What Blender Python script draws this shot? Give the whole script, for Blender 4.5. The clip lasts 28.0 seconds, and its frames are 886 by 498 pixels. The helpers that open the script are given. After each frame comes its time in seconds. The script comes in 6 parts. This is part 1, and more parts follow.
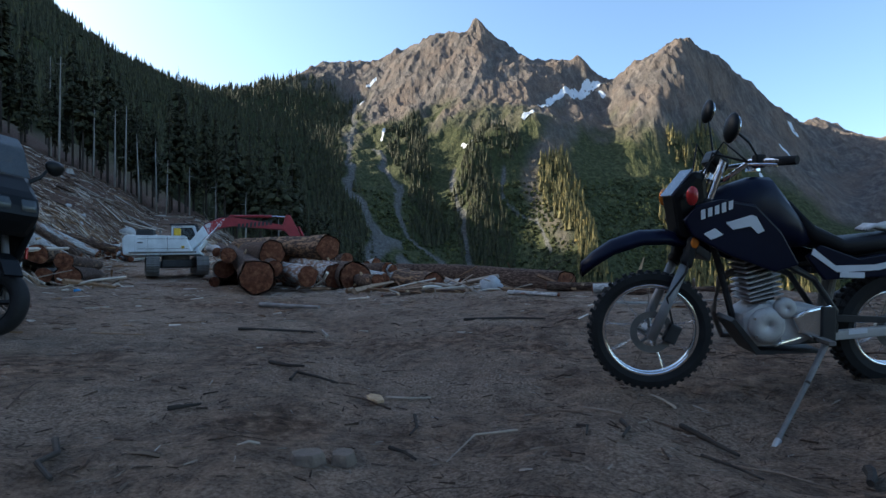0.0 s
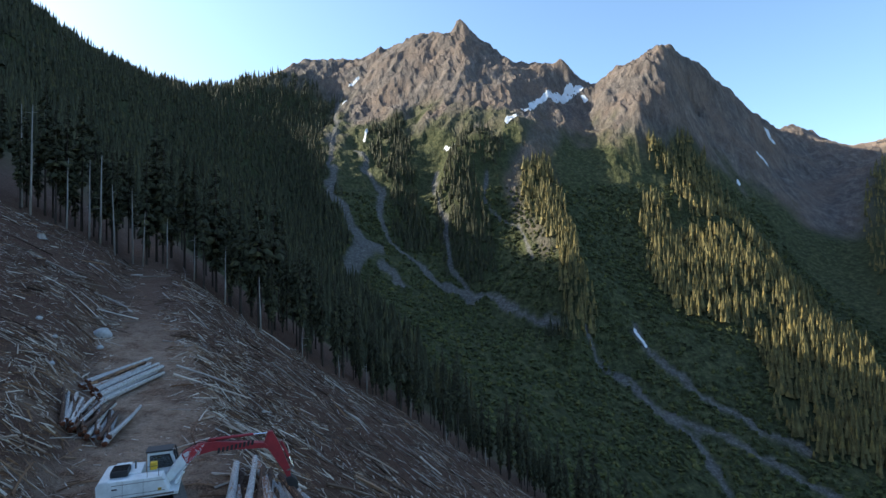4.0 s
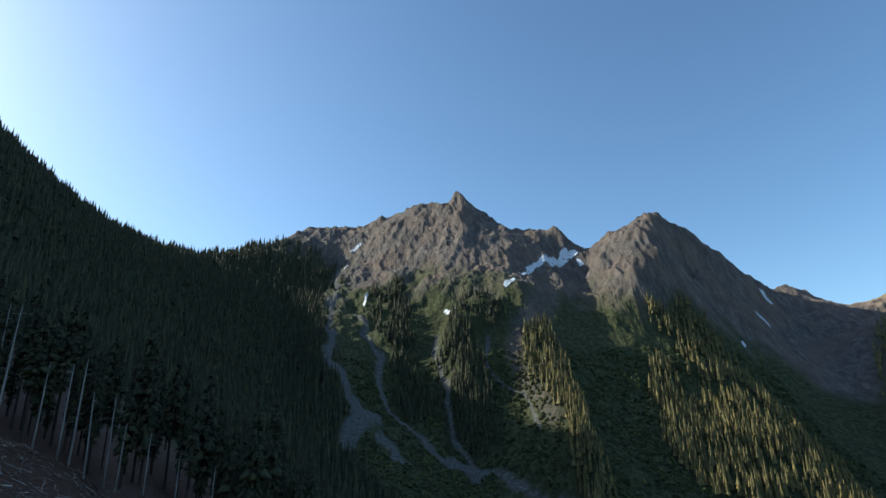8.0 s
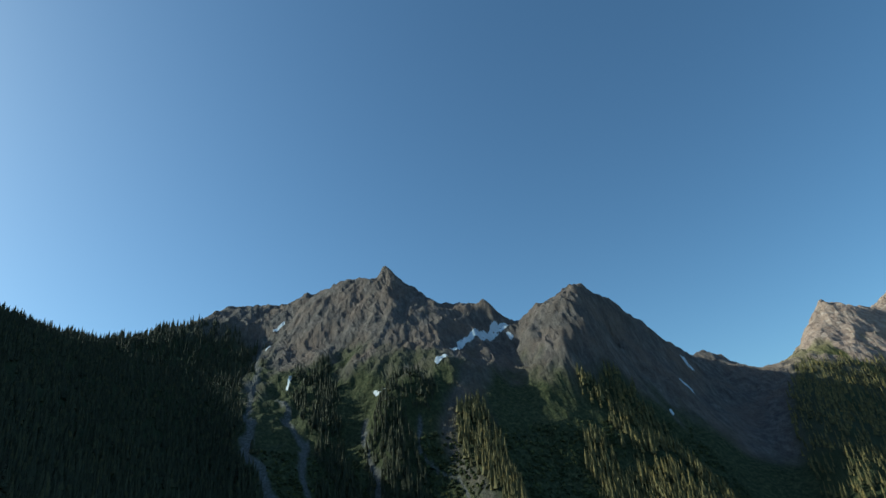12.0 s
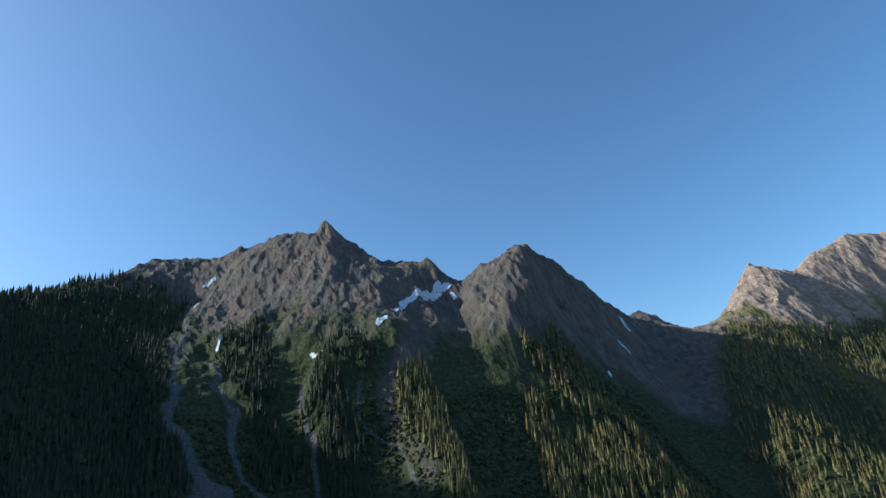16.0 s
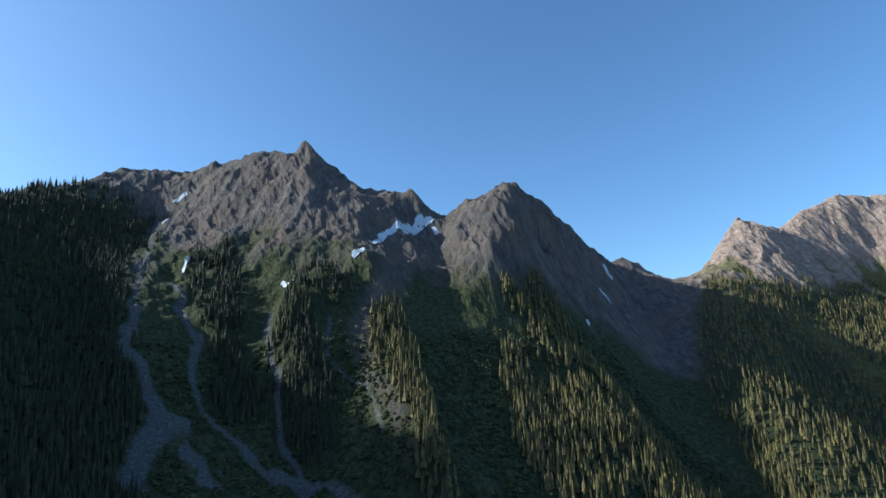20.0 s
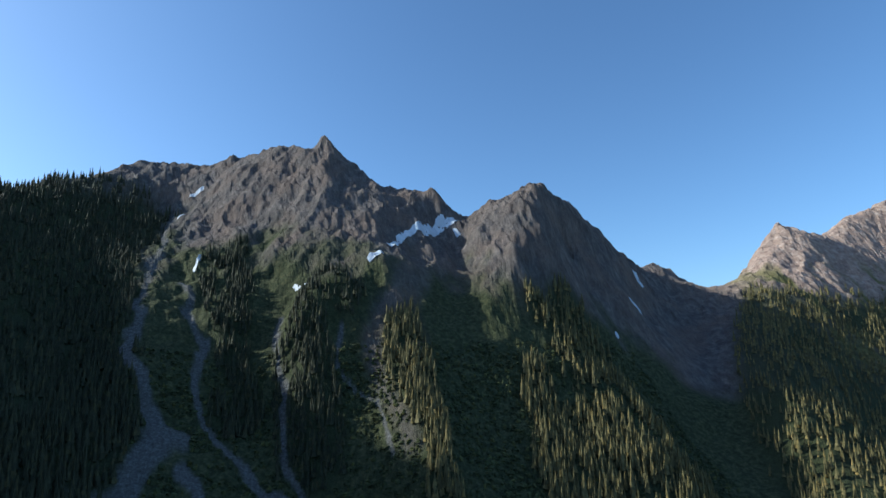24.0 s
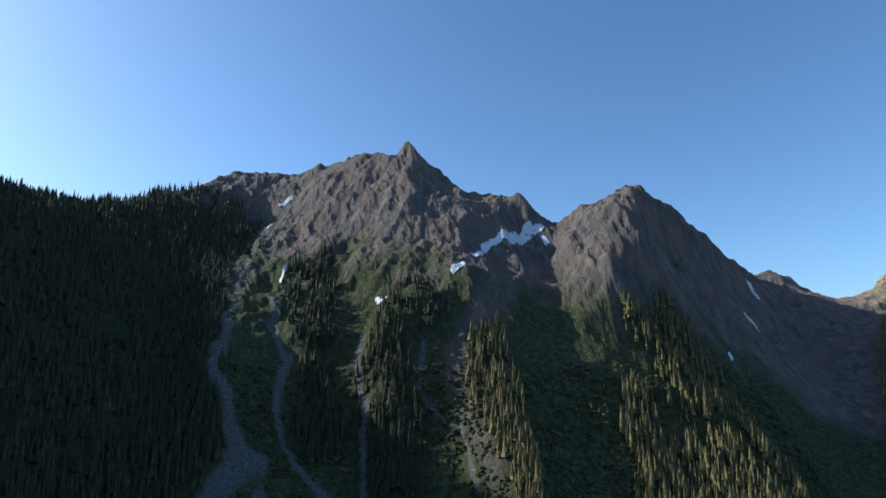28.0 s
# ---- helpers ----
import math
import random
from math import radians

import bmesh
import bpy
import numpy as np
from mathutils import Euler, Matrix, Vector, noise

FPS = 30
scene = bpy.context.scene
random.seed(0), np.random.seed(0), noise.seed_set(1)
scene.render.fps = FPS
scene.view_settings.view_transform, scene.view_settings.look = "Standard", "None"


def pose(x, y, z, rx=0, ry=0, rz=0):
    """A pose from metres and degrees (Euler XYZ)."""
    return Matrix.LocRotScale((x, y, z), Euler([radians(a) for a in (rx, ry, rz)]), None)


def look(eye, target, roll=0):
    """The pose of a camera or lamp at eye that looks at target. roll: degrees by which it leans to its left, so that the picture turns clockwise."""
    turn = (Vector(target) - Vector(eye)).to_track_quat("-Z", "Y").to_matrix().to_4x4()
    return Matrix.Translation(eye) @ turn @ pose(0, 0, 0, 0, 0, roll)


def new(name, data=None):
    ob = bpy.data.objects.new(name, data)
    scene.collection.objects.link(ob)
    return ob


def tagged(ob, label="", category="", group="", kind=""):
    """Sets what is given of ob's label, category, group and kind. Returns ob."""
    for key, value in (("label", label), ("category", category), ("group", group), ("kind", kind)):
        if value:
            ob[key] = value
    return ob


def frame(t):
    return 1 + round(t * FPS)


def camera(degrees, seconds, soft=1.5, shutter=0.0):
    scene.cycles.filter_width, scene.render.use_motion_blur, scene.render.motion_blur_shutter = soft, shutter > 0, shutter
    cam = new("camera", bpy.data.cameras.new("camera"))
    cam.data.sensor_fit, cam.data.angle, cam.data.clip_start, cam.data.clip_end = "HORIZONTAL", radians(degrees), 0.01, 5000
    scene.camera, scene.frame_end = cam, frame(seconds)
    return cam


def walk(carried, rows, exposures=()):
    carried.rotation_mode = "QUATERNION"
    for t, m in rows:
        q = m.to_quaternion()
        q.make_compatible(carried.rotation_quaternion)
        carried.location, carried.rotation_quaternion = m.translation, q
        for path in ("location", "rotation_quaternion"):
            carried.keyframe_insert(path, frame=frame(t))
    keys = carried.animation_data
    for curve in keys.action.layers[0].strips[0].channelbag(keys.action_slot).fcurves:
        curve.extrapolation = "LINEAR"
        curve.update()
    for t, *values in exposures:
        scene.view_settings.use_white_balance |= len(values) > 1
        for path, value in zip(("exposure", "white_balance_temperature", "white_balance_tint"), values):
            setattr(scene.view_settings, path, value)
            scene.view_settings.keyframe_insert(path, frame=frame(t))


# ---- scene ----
cam = camera(78.0, 28.0, soft=1.5)

# seconds, eye x y z, heading to the right of +y, pitch up, lean
ROWS = [
    (0.0, 0.06, 0.08, 0.78, 2.56, 2.69, -1.55),
    (0.5, 0.32, 0.11, 2.47, 3.00, 2.63, 0.03),
    (1.0, 0.48, -0.12, 4.69, 3.68, 2.55, 0.25),
    (1.5, 0.54, -0.24, 6.20, 3.91, 2.50, 0.17),
    (2.0, 0.30, 0.07, 7.15, 4.14, 2.48, 0.13),
    (2.5, 0.19, 0.20, 8.32, 4.36, 2.43, -0.39),
    (3.0, 0.04, 0.32, 9.89, 4.43, 2.37, -1.17),
    (3.5, 0.02, 0.28, 11.72, 4.36, 2.30, -1.31),
    (5.5, -0.29, 1.66, 19.59, 4.97, 2.08, -0.42),
    (6.0, -0.45, 2.72, 21.26, 5.23, 1.95, -1.32),
    (6.5, -0.78, 3.87, 22.41, 5.42, 2.41, -2.20),
    (7.0, -1.64, 5.66, 23.15, 5.61, 8.96, -1.54),
    (7.5, -2.92, 7.94, 23.76, 5.28, 12.68, -1.39),
    (8.0, -4.30, 10.18, 23.91, 5.16, 18.79, -1.78),
    (8.5, -5.46, 11.96, 23.51, 6.12, 28.76, -3.79),
    (9.0, -6.04, 13.54, 23.14, 6.69, 31.43, -4.79),
    (9.5, -5.84, 15.06, 23.24, 5.82, 28.88, -4.79),
    (10.0, -5.01, 16.49, 24.02, 5.24, 28.74, -4.29),
    (10.5, -3.77, 18.04, 25.57, 8.33, 28.43, -7.26),
    (11.0, -2.65, 20.05, 27.87, 10.84, 28.10, -7.49),
    (11.5, -1.85, 22.58, 30.70, 12.45, 26.72, -6.89),
    (12.0, -1.32, 25.55, 33.90, 13.75, 25.94, -6.29),
    (12.5, -0.85, 29.00, 37.27, 14.94, 25.33, -6.29),
    (14.5, 3.65, 46.80, 50.79, 14.18, 24.21, -3.53),
    (15.0, 4.85, 51.71, 54.59, 15.65, 24.01, -5.10),
    (15.5, 6.07, 56.89, 58.58, 18.85, 23.61, -7.74),
    (16.0, 7.35, 62.15, 62.65, 19.59, 20.32, -7.11),
    (16.5, 8.93, 67.35, 66.64, 19.56, 13.86, -6.64),
    (17.0, 11.01, 72.54, 70.30, 19.97, 13.05, -6.07),
    (17.5, 13.28, 77.51, 73.69, 20.11, 13.01, -5.35),
    (18.0, 15.64, 82.35, 76.93, 20.28, 12.93, -4.95),
    (18.5, 18.20, 87.23, 80.12, 19.98, 12.93, -3.71),
    (19.0, 20.80, 92.27, 83.32, 20.19, 12.86, -3.82),
    (19.5, 23.44, 97.35, 86.56, 20.53, 12.76, -3.89),
    (20.0, 26.07, 102.45, 89.81, 20.61, 12.67, -3.24),
    (20.5, 28.79, 107.63, 93.07, 20.54, 12.61, -2.84),
    (22.5, 39.70, 128.99, 107.11, 19.85, 12.27, -2.34),
    (23.0, 42.18, 134.34, 110.94, 19.44, 12.18, -2.29),
    (23.5, 44.68, 139.77, 114.69, 19.13, 12.10, -2.42),
    (24.0, 47.16, 145.15, 118.37, 18.10, 12.12, -1.42),
    (24.5, 49.31, 150.54, 121.95, 16.82, 12.08, -0.72),
    (25.0, 51.19, 155.97, 125.57, 15.89, 12.08, -0.79),
    (25.5, 52.89, 161.49, 129.14, 14.77, 12.07, -0.54),
    (26.0, 54.57, 166.97, 132.48, 13.78, 12.08, -0.70),
    (26.5, 56.34, 172.57, 135.85, 12.61, 12.15, -0.45),
    (27.0, 58.07, 178.01, 139.39, 11.26, 12.17, 0.09),
    (27.5, 59.53, 183.17, 143.10, 10.03, 12.14, 0.26),
    (28.0, 60.85, 188.29, 146.93, 8.84, 12.14, 0.19),
]


def path_row(t, x, y, z, yaw, pitch, lean):
    a, b = radians(yaw), radians(pitch)
    eye = Vector((x, y, z))
    return t, look(eye, eye + Vector((math.sin(a) * math.cos(b), math.cos(a) * math.cos(b), math.sin(b))), lean)


walk(cam, [path_row(*r) for r in ROWS],
     exposures=[(0.0, 1.2, 6100, 3), (6.0, 1.2, 6050, 3), (7.0, 0.8, 5950, 2), (8.0, 0.48, 5650, -3), (9.0, -0.14, 5300, -11), (12.0, -0.10, 5230, -13), (15.0, -0.02, 5140, -8), (17.0, 0.33, 5050, -1),
                (20.0, 0.33, 5000, -2), (28.0, 0.24, 5150, 2)])

# ---- world and sun ----
SUN_AZ, SUN_EL = -68.0, 28.0          # degrees right of +y, above the horizon
world = bpy.data.worlds.new("sky")
scene.world = world
world.use_nodes = True
wn = world.node_tree.nodes
wl = world.node_tree.links
sky = wn.new("ShaderNodeTexSky")
sky.sky_type = "NISHITA"
sky.sun_disc = False
sky.sun_elevation = radians(SUN_EL)
sky.sun_rotation = radians(SUN_AZ)
sky.altitude = 900
sky.air_density = 1.0
sky.dust_density = 2.3
sky.ozone_density = 1.9
wn["Background"].inputs["Strength"].default_value = 0.138
wl.new(sky.outputs["Color"], wn["Background"].inputs["Color"])

sun_data = bpy.data.lights.new("sun", "SUN")
sun_data.energy = 5.0
sun_data.angle = radians(0.53)
sun_data.color = (1.0, 0.86, 0.66)
sun = new("sun", sun_data)
sa, se = radians(SUN_AZ), radians(SUN_EL)
SUN_DIR = Vector((math.sin(sa) * math.cos(se), math.cos(sa) * math.cos(se), math.sin(se)))
sun.matrix_world = look(SUN_DIR * 100, (0, 0, 0))


# ---- materials ----
def mat(name, rough=0.8, metal=0.0, spec=0.3):
    m = bpy.data.materials.new(name)
    m.use_nodes = True
    nt = m.node_tree
    b = nt.nodes["Principled BSDF"]
    b.inputs["Roughness"].default_value = rough
    b.inputs["Metallic"].default_value = metal
    b.inputs["Specular IOR Level"].default_value = spec
    return m, nt, b


def nd(nt, kind, **values):
    n = nt.nodes.new(kind)
    for k, v in values.items():
        n.inputs[k.replace("_", " ")].default_value = v
    return n


def noise_node(nt, vec, scale, detail=5.0, rough=0.6):
    n = nd(nt, "ShaderNodeTexNoise", Scale=scale, Detail=detail, Roughness=rough)
    if vec is not None:
        nt.links.new(vec, n.inputs["Vector"])
    return n.outputs["Fac"]


def ramp(nt, fac, stops):
    r = nt.nodes.new("ShaderNodeValToRGB")
    el = r.color_ramp.elements
    while len(el) < len(stops):
        el.new(0.5)
    for e, (p, c) in zip(el, stops):
        e.position, e.color = p, (*c, 1)
    nt.links.new(fac, r.inputs["Fac"])
    return r.outputs["Color"]


def mixc(nt, fac, a, b, how="MIX"):
    m = nt.nodes.new("ShaderNodeMix")
    m.data_type, m.blend_type = "RGBA", how
    for sock, v in ((m.inputs["Factor"], fac), (m.inputs[6], a), (m.inputs[7], b)):
        if isinstance(v, (int, float)):
            sock.default_value = v
        elif isinstance(v, tuple):
            sock.default_value = (*v, 1)
        else:
            nt.links.new(v, sock)
    return m.outputs[2]


def bump(nt, b, height, strength=0.4, dist=0.05):
    n = nd(nt, "ShaderNodeBump", Strength=strength, Distance=dist)
    nt.links.new(height, n.inputs["Height"])
    nt.links.new(n.outputs["Normal"], b.inputs["Normal"])


def plain(name, color, rough=0.6, metal=0.0, spec=0.4, vary=0.15, scale=6.0, bumps=0.0, bscale=60.0):
    """A surface with wear at two scales and a little relief."""
    m, nt, b = mat(name, rough, metal, spec)
    co = nt.nodes.new("ShaderNodeTexCoord").outputs["Object"]
    f = noise_node(nt, co, scale, 6, 0.65)
    g = noise_node(nt, co, scale * 9, 4, 0.6)
    dark = tuple(c * (1 - vary) for c in color)
    light = tuple(min(1, c * (1 + vary)) for c in color)
    c1 = ramp(nt, f, [(0.3, dark), (0.7, light)])
    c2 = mixc(nt, ramp(nt, g, [(0.45, (0, 0, 0)), (0.75, (vary,) * 3)]), c1, tuple(c * 0.6 for c in color))
    nt.links.new(c2, b.inputs["Base Color"])
    r = nd(nt, "ShaderNodeMapRange", To_Min=max(0.05, rough - 0.1), To_Max=min(1, rough + 0.12))
    nt.links.new(f, r.inputs["Value"])
    nt.links.new(r.outputs["Result"], b.inputs["Roughness"])
    if bumps:
        bump(nt, b, noise_node(nt, co, bscale, 5), bumps, 0.01)
    return m


def attr(nt, name):
    a = nt.nodes.new("ShaderNodeAttribute")
    a.attribute_name = name
    return a


def ground_material():
    m, nt, b = mat("ground", 0.95, 0, 0.15)
    L = nt.links.new
    co = nt.nodes.new("ShaderNodeNewGeometry").outputs["Position"]
    big = noise_node(nt, co, 0.012, 8, 0.62)
    mid = noise_node(nt, co, 0.07, 8, 0.65)
    fine = noise_node(nt, co, 0.6, 6, 0.65)
    grit = noise_node(nt, co, 9.0, 6, 0.7)
    grain = noise_node(nt, co, 60.0, 4, 0.7)
    tall = nt.nodes.new("ShaderNodeMapping")
    tall.inputs["Scale"].default_value = (1.2, 0.7, 0.28)
    L(co, tall.inputs["Vector"])
    streak = noise_node(nt, tall.outputs["Vector"], 0.075, 10, 0.7)
    rock = ramp(nt, streak, [(0.30, (0.070, 0.060, 0.056)), (0.5, (0.13, 0.112, 0.103)), (0.70, (0.235, 0.20, 0.18))])
    rock = mixc(nt, ramp(nt, big, [(0.42, (0, 0, 0)), (0.65, (0.6,) * 3)]), rock, (0.19, 0.135, 0.105))
    rock = mixc(nt, attr(nt, "tan").outputs["Fac"], rock, ramp(nt, mid, [(0.3, (0.20, 0.135, 0.105)), (0.5, (0.34, 0.245, 0.195)), (0.7, (0.47, 0.375, 0.31))]))
    rock = mixc(nt, 0.8, rock, ramp(nt, noise_node(nt, tall.outputs["Vector"], 0.35, 8, 0.75), [(0.32, (0.62, 0.62, 0.62)), (0.5, (1, 1, 1)), (0.66, (1.3, 1.3, 1.3))]), "MULTIPLY")
    scree = ramp(nt, noise_node(nt, co, 0.28, 8, 0.8), [(0.32, (0.045, 0.045, 0.040)), (0.5, (0.12, 0.116, 0.11)), (0.68, (0.24, 0.235, 0.23))])
    brush = ramp(nt, noise_node(nt, co, 0.14, 8, 0.75), [(0.32, (0.022, 0.027, 0.013)), (0.5, (0.058, 0.065, 0.030)), (0.68, (0.13, 0.128, 0.060))])
    litter = ramp(nt, fine, [(0.3, (0.025, 0.03, 0.014)), (0.7, (0.075, 0.085, 0.04))])
    meadow = ramp(nt, mid, [(0.3, (0.09, 0.095, 0.03)), (0.7, (0.2, 0.17, 0.07))])
    clod = noise_node(nt, co, 3.2, 8, 0.75)
    dirt = ramp(nt, grit, [(0.38, (0.034, 0.019, 0.012)), (0.5, (0.13, 0.08, 0.052)), (0.63, (0.30, 0.20, 0.138))])
    dust = ramp(nt, grain, [(0.38, (0.125, 0.09, 0.066)), (0.62, (0.40, 0.305, 0.235))])
    trod = noise_node(nt, co, 0.42, 7, 0.7)
    dirt = mixc(nt, ramp(nt, trod, [(0.38, (0, 0, 0)), (0.56, (0.85,) * 3)]), dirt, dust)
    dirt = mixc(nt, 0.75, dirt, ramp(nt, clod, [(0.32, (0.45, 0.4, 0.37)), (0.46, (1, 1, 1)), (0.66, (1.5, 1.45, 1.4))]), "MULTIPLY")
    dirt = mixc(nt, ramp(nt, noise_node(nt, co, 1.7, 8, 0.8), [(0.60, (0, 0, 0)), (0.68, (0.7,) * 3)]), dirt, (0.07, 0.028, 0.018))
    bark = ramp(nt, grit, [(0.36, (0.022, 0.012, 0.008)), (0.52, (0.085, 0.045, 0.031)), (0.68, (0.22, 0.15, 0.115))])
    bark = mixc(nt, ramp(nt, noise_node(nt, co, 0.35, 8, 0.7), [(0.45, (0, 0, 0)), (0.62, (0.8,) * 3)]), bark, ramp(nt, clod, [(0.35, (0.035, 0.022, 0.015)), (0.65, (0.14, 0.092, 0.066))]))
    c = rock
    for name, layer in (("brush", brush), ("forest", litter), ("meadow", meadow), ("scree", scree), ("slash", bark), ("dirt", dirt)):
        c = mixc(nt, attr(nt, name).outputs["Fac"], c, layer)
    L(c, b.inputs["Base Color"])
    h = mixc(nt, 0.5, streak, noise_node(nt, tall.outputs["Vector"], 0.4, 8, 0.7))
    far = nd(nt, "ShaderNodeBump", Strength=0.75, Distance=10.0)
    L(h, far.inputs["Height"])
    mask = nt.nodes.new("ShaderNodeMath")
    mask.operation = "SUBTRACT"
    mask.inputs[0].default_value = 0.75
    L(attr(nt, "near").outputs["Fac"], mask.inputs[1])
    L(mask.outputs[0], far.inputs["Strength"])
    near = nd(nt, "ShaderNodeBump", Strength=1.0, Distance=0.16)
    L(mixc(nt, 0.45, clod, noise_node(nt, co, 16.0, 9, 0.75)), near.inputs["Height"])
    L(far.outputs["Normal"], near.inputs["Normal"])
    L(near.outputs["Normal"], b.inputs["Normal"])
    return m


def foliage(name, dark, light, scale=0.5):
    m, nt, b = mat(name, 0.75, 0, 0.2)
    g = nt.nodes.new("ShaderNodeNewGeometry")
    co = g.outputs["Position"]
    c = ramp(nt, noise_node(nt, co, scale, 6, 0.7), [(0.3, dark), (0.7, light)])
    tint = ramp(nt, g.outputs["Random Per Island"], [(0.0, (0.65, 0.65, 0.6)), (0.7, (1.05, 1.05, 1.0)), (1.0, (1.5, 1.3, 0.95))])
    nt.links.new(mixc(nt, 1.0, c, tint, "MULTIPLY"), b.inputs["Base Color"])
    bump(nt, b, noise_node(nt, co, scale * 6, 4), 0.5, 0.3)
    return m


M_GROUND = ground_material()
# one foliage in two tones: the second has sunlight put into its colour
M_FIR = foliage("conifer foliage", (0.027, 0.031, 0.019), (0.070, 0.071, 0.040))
M_FIR_LIT = foliage("far conifer foliage", (0.064, 0.060, 0.027), (0.205, 0.172, 0.076), 0.12)
M_BRUSH = foliage("alder brush", (0.024, 0.032, 0.013), (0.085, 0.094, 0.036), 0.1)

# ---- terrain ----
# crests, spurs, gullies and the creek: x, y, height
# its first three points, out of view, are raised to shade the landing
CREST = [(-1150, 800, 960), (-1060, 920, 900), (-960, 1060, 740), (-809, 1200, 498), (-768, 1240, 508), (-751, 1300, 474), (-673, 1390, 444), (-564, 1450, 457), (-454, 1500, 511)]
SKYLINE = [(-454, 1500, 511), (-396, 1480, 535), (-363, 1500, 548), (-337, 1690, 633), (-281, 1710, 650), (-228, 1700, 673), (-194, 1690, 654), (-169, 1660, 657), (-96, 1630, 639), (-18, 1585, 663), (10, 1500, 639), (71, 1410, 639), (119, 1380, 616), (165, 1350, 647), (213, 1330, 581), (271, 1290, 509), (284, 1260, 495), (336, 1230, 493), (377, 1200, 492), (430, 1190, 419)]
PEAK_RIDGE = [(430, 1190, 419), (460, 1150, 437), (483, 1120, 446), (511, 1100, 441), (536, 1065, 463), (574, 1085, 470), (651, 1120, 453), (816, 1230, 397), (922, 1310, 341), (1019, 1340, 378), (1080, 1340, 369), (1100, 1290, 288)]
TAN_RIDGE = [(1100, 1290, 278), (1165, 1290, 285), (1299, 1300, 356), (1441, 1310, 499), (1533, 1310, 478), (1614, 1310, 464), (1750, 1300, 536), (1912, 1300, 598), (2090, 1330, 595), (2228, 1340, 613)]
MAIN_RIB = [(165, 1350, 647), (95, 1330, 548), (56, 1300, 482), (20, 1282, 417), (35, 1200, 359), (61, 1110, 318)]
ROCK_SPUR = [(20, 1282, 417), (-4, 1218, 379), (-27, 1190, 329), (-19, 1110, 269), (-3, 1010, 196), (6, 925, 120), (14, 862, 62)]
WEST_RIB = [(-363, 1500, 548), (-282, 1290, 365), (-216, 1090, 224), (-162, 930, 125), (-112, 760, 49)]
SNOW_SPUR = [(355, 1160, 390), (279, 1090, 342), (214, 1000, 293), (166, 955, 273), (135, 965, 257), (102, 955, 218), (94, 925, 172), (96, 855, 95), (107, 785, 19)]
LIT_SPUR = [(324, 1070, 320), (253, 965, 255), (232, 925, 210), (229, 880, 152), (229, 805, 94), (228, 735, 44), (215, 665, -3), (198, 610, -31)]
LIT_FLANK = [(216, 935, 212), (188, 885, 150), (198, 822, 101), (210, 750, 56)]
PEAK_RIB = [(536, 1065, 468), (493, 1015, 381), (509, 985, 315)]
LONG_SPUR = [(493, 1015, 381), (446, 970, 325), (478, 975, 272), (496, 930, 193), (513, 880, 127), (529, 820, 77), (522, 755, 27), (507, 690, -20), (470, 600, -80), (425, 500, -135)]
LONG_FLANK = [(409, 812, 68), (407, 745, 22), (382, 680, -25)]
EAST_SPUR = [(1441, 1310, 469), (1252, 1190, 331), (1055, 1060, 233), (904, 950, 176), (840, 860, 97), (791, 770, 25), (770, 690, -31), (715, 610, -79)]
EAST_SLOPE = [(1798, 1150, 266), (1509, 1100, 245), (1193, 980, 138), (1051, 850, 31), (997, 740, -70)]
GULLY_ONE = [(-158, 1480, 479), (-144, 1240, 330), (-125, 1020, 211), (-119, 935, 160), (-81, 853, 95), (-50, 803, 51), (-64, 765, 27), (-75, 715, 2)]
GULLY_TWO = [(-80, 1130, 264), (-56, 1030, 200), (-32, 975, 163), (-31, 895, 106), (-15, 845, 62), (11, 805, 28), (53, 765, -4), (95, 735, -30)]
GULLY_THREE = [(47, 1080, 262), (65, 1000, 191), (66, 915, 115), (73, 845, 53), (89, 757, -14)]
GULLY_FOUR = [(171, 965, 238), (147, 915, 177), (141, 868, 123), (151, 840, 94), (174, 820, 75), (181, 745, 19)]
GULLY_FIVE = [(401, 1120, 344), (344, 960, 212), (317, 855, 127), (298, 765, 48), (289, 690, -8), (285, 630, -47)]
GULLY_SIX = [(598, 1060, 317), (622, 1010, 235), (619, 955, 160), (623, 890, 74), (606, 815, 2), (596, 735, -56), (578, 650, -92)]
HOLLOW = [(703, 1020, 217), (749, 1040, 197), (938, 1190, 275), (936, 1120, 220), (807, 950, 107), (713, 770, -24)]
CREEK = [(-49, 803, 53), (12, 795, 27), (60, 770, 8), (122, 720, -28), (190, 640, -75), (235, 560, -112), (262, 495, -138), (262, 430, -170), (285, 350, -200), (420, 230, -240), (760, 20, -280), (1500, -400, -340)]
VALLEY = [(10, 690, -12), (40, 590, -42), (80, 470, -80), (150, 560, -88)]
# the last point is added out of view to keep sun off the landing
OUTER = [(-2400, 300, 700), (-2400, 1500, 700), (-1500, 2100, 500), (-600, 2300, 300), (100, 2300, 300), (900, 2200, 200), (1800, 2200, 250), (2900, 1900, 350), (2900, 1000, 300), (2400, 300, 50), (1800, -200, -150), (-1500, 300, 700), (-1100, 450, 640)]
RELIEF = [CREST, SKYLINE, PEAK_RIDGE, TAN_RIDGE, MAIN_RIB, ROCK_SPUR, WEST_RIB, SNOW_SPUR, LIT_SPUR, LIT_FLANK, PEAK_RIB, LONG_SPUR, LONG_FLANK, EAST_SPUR, EAST_SLOPE, GULLY_ONE, GULLY_TWO, GULLY_THREE, GULLY_FOUR, GULLY_FIVE, GULLY_SIX, HOLLOW, CREEK, VALLEY]

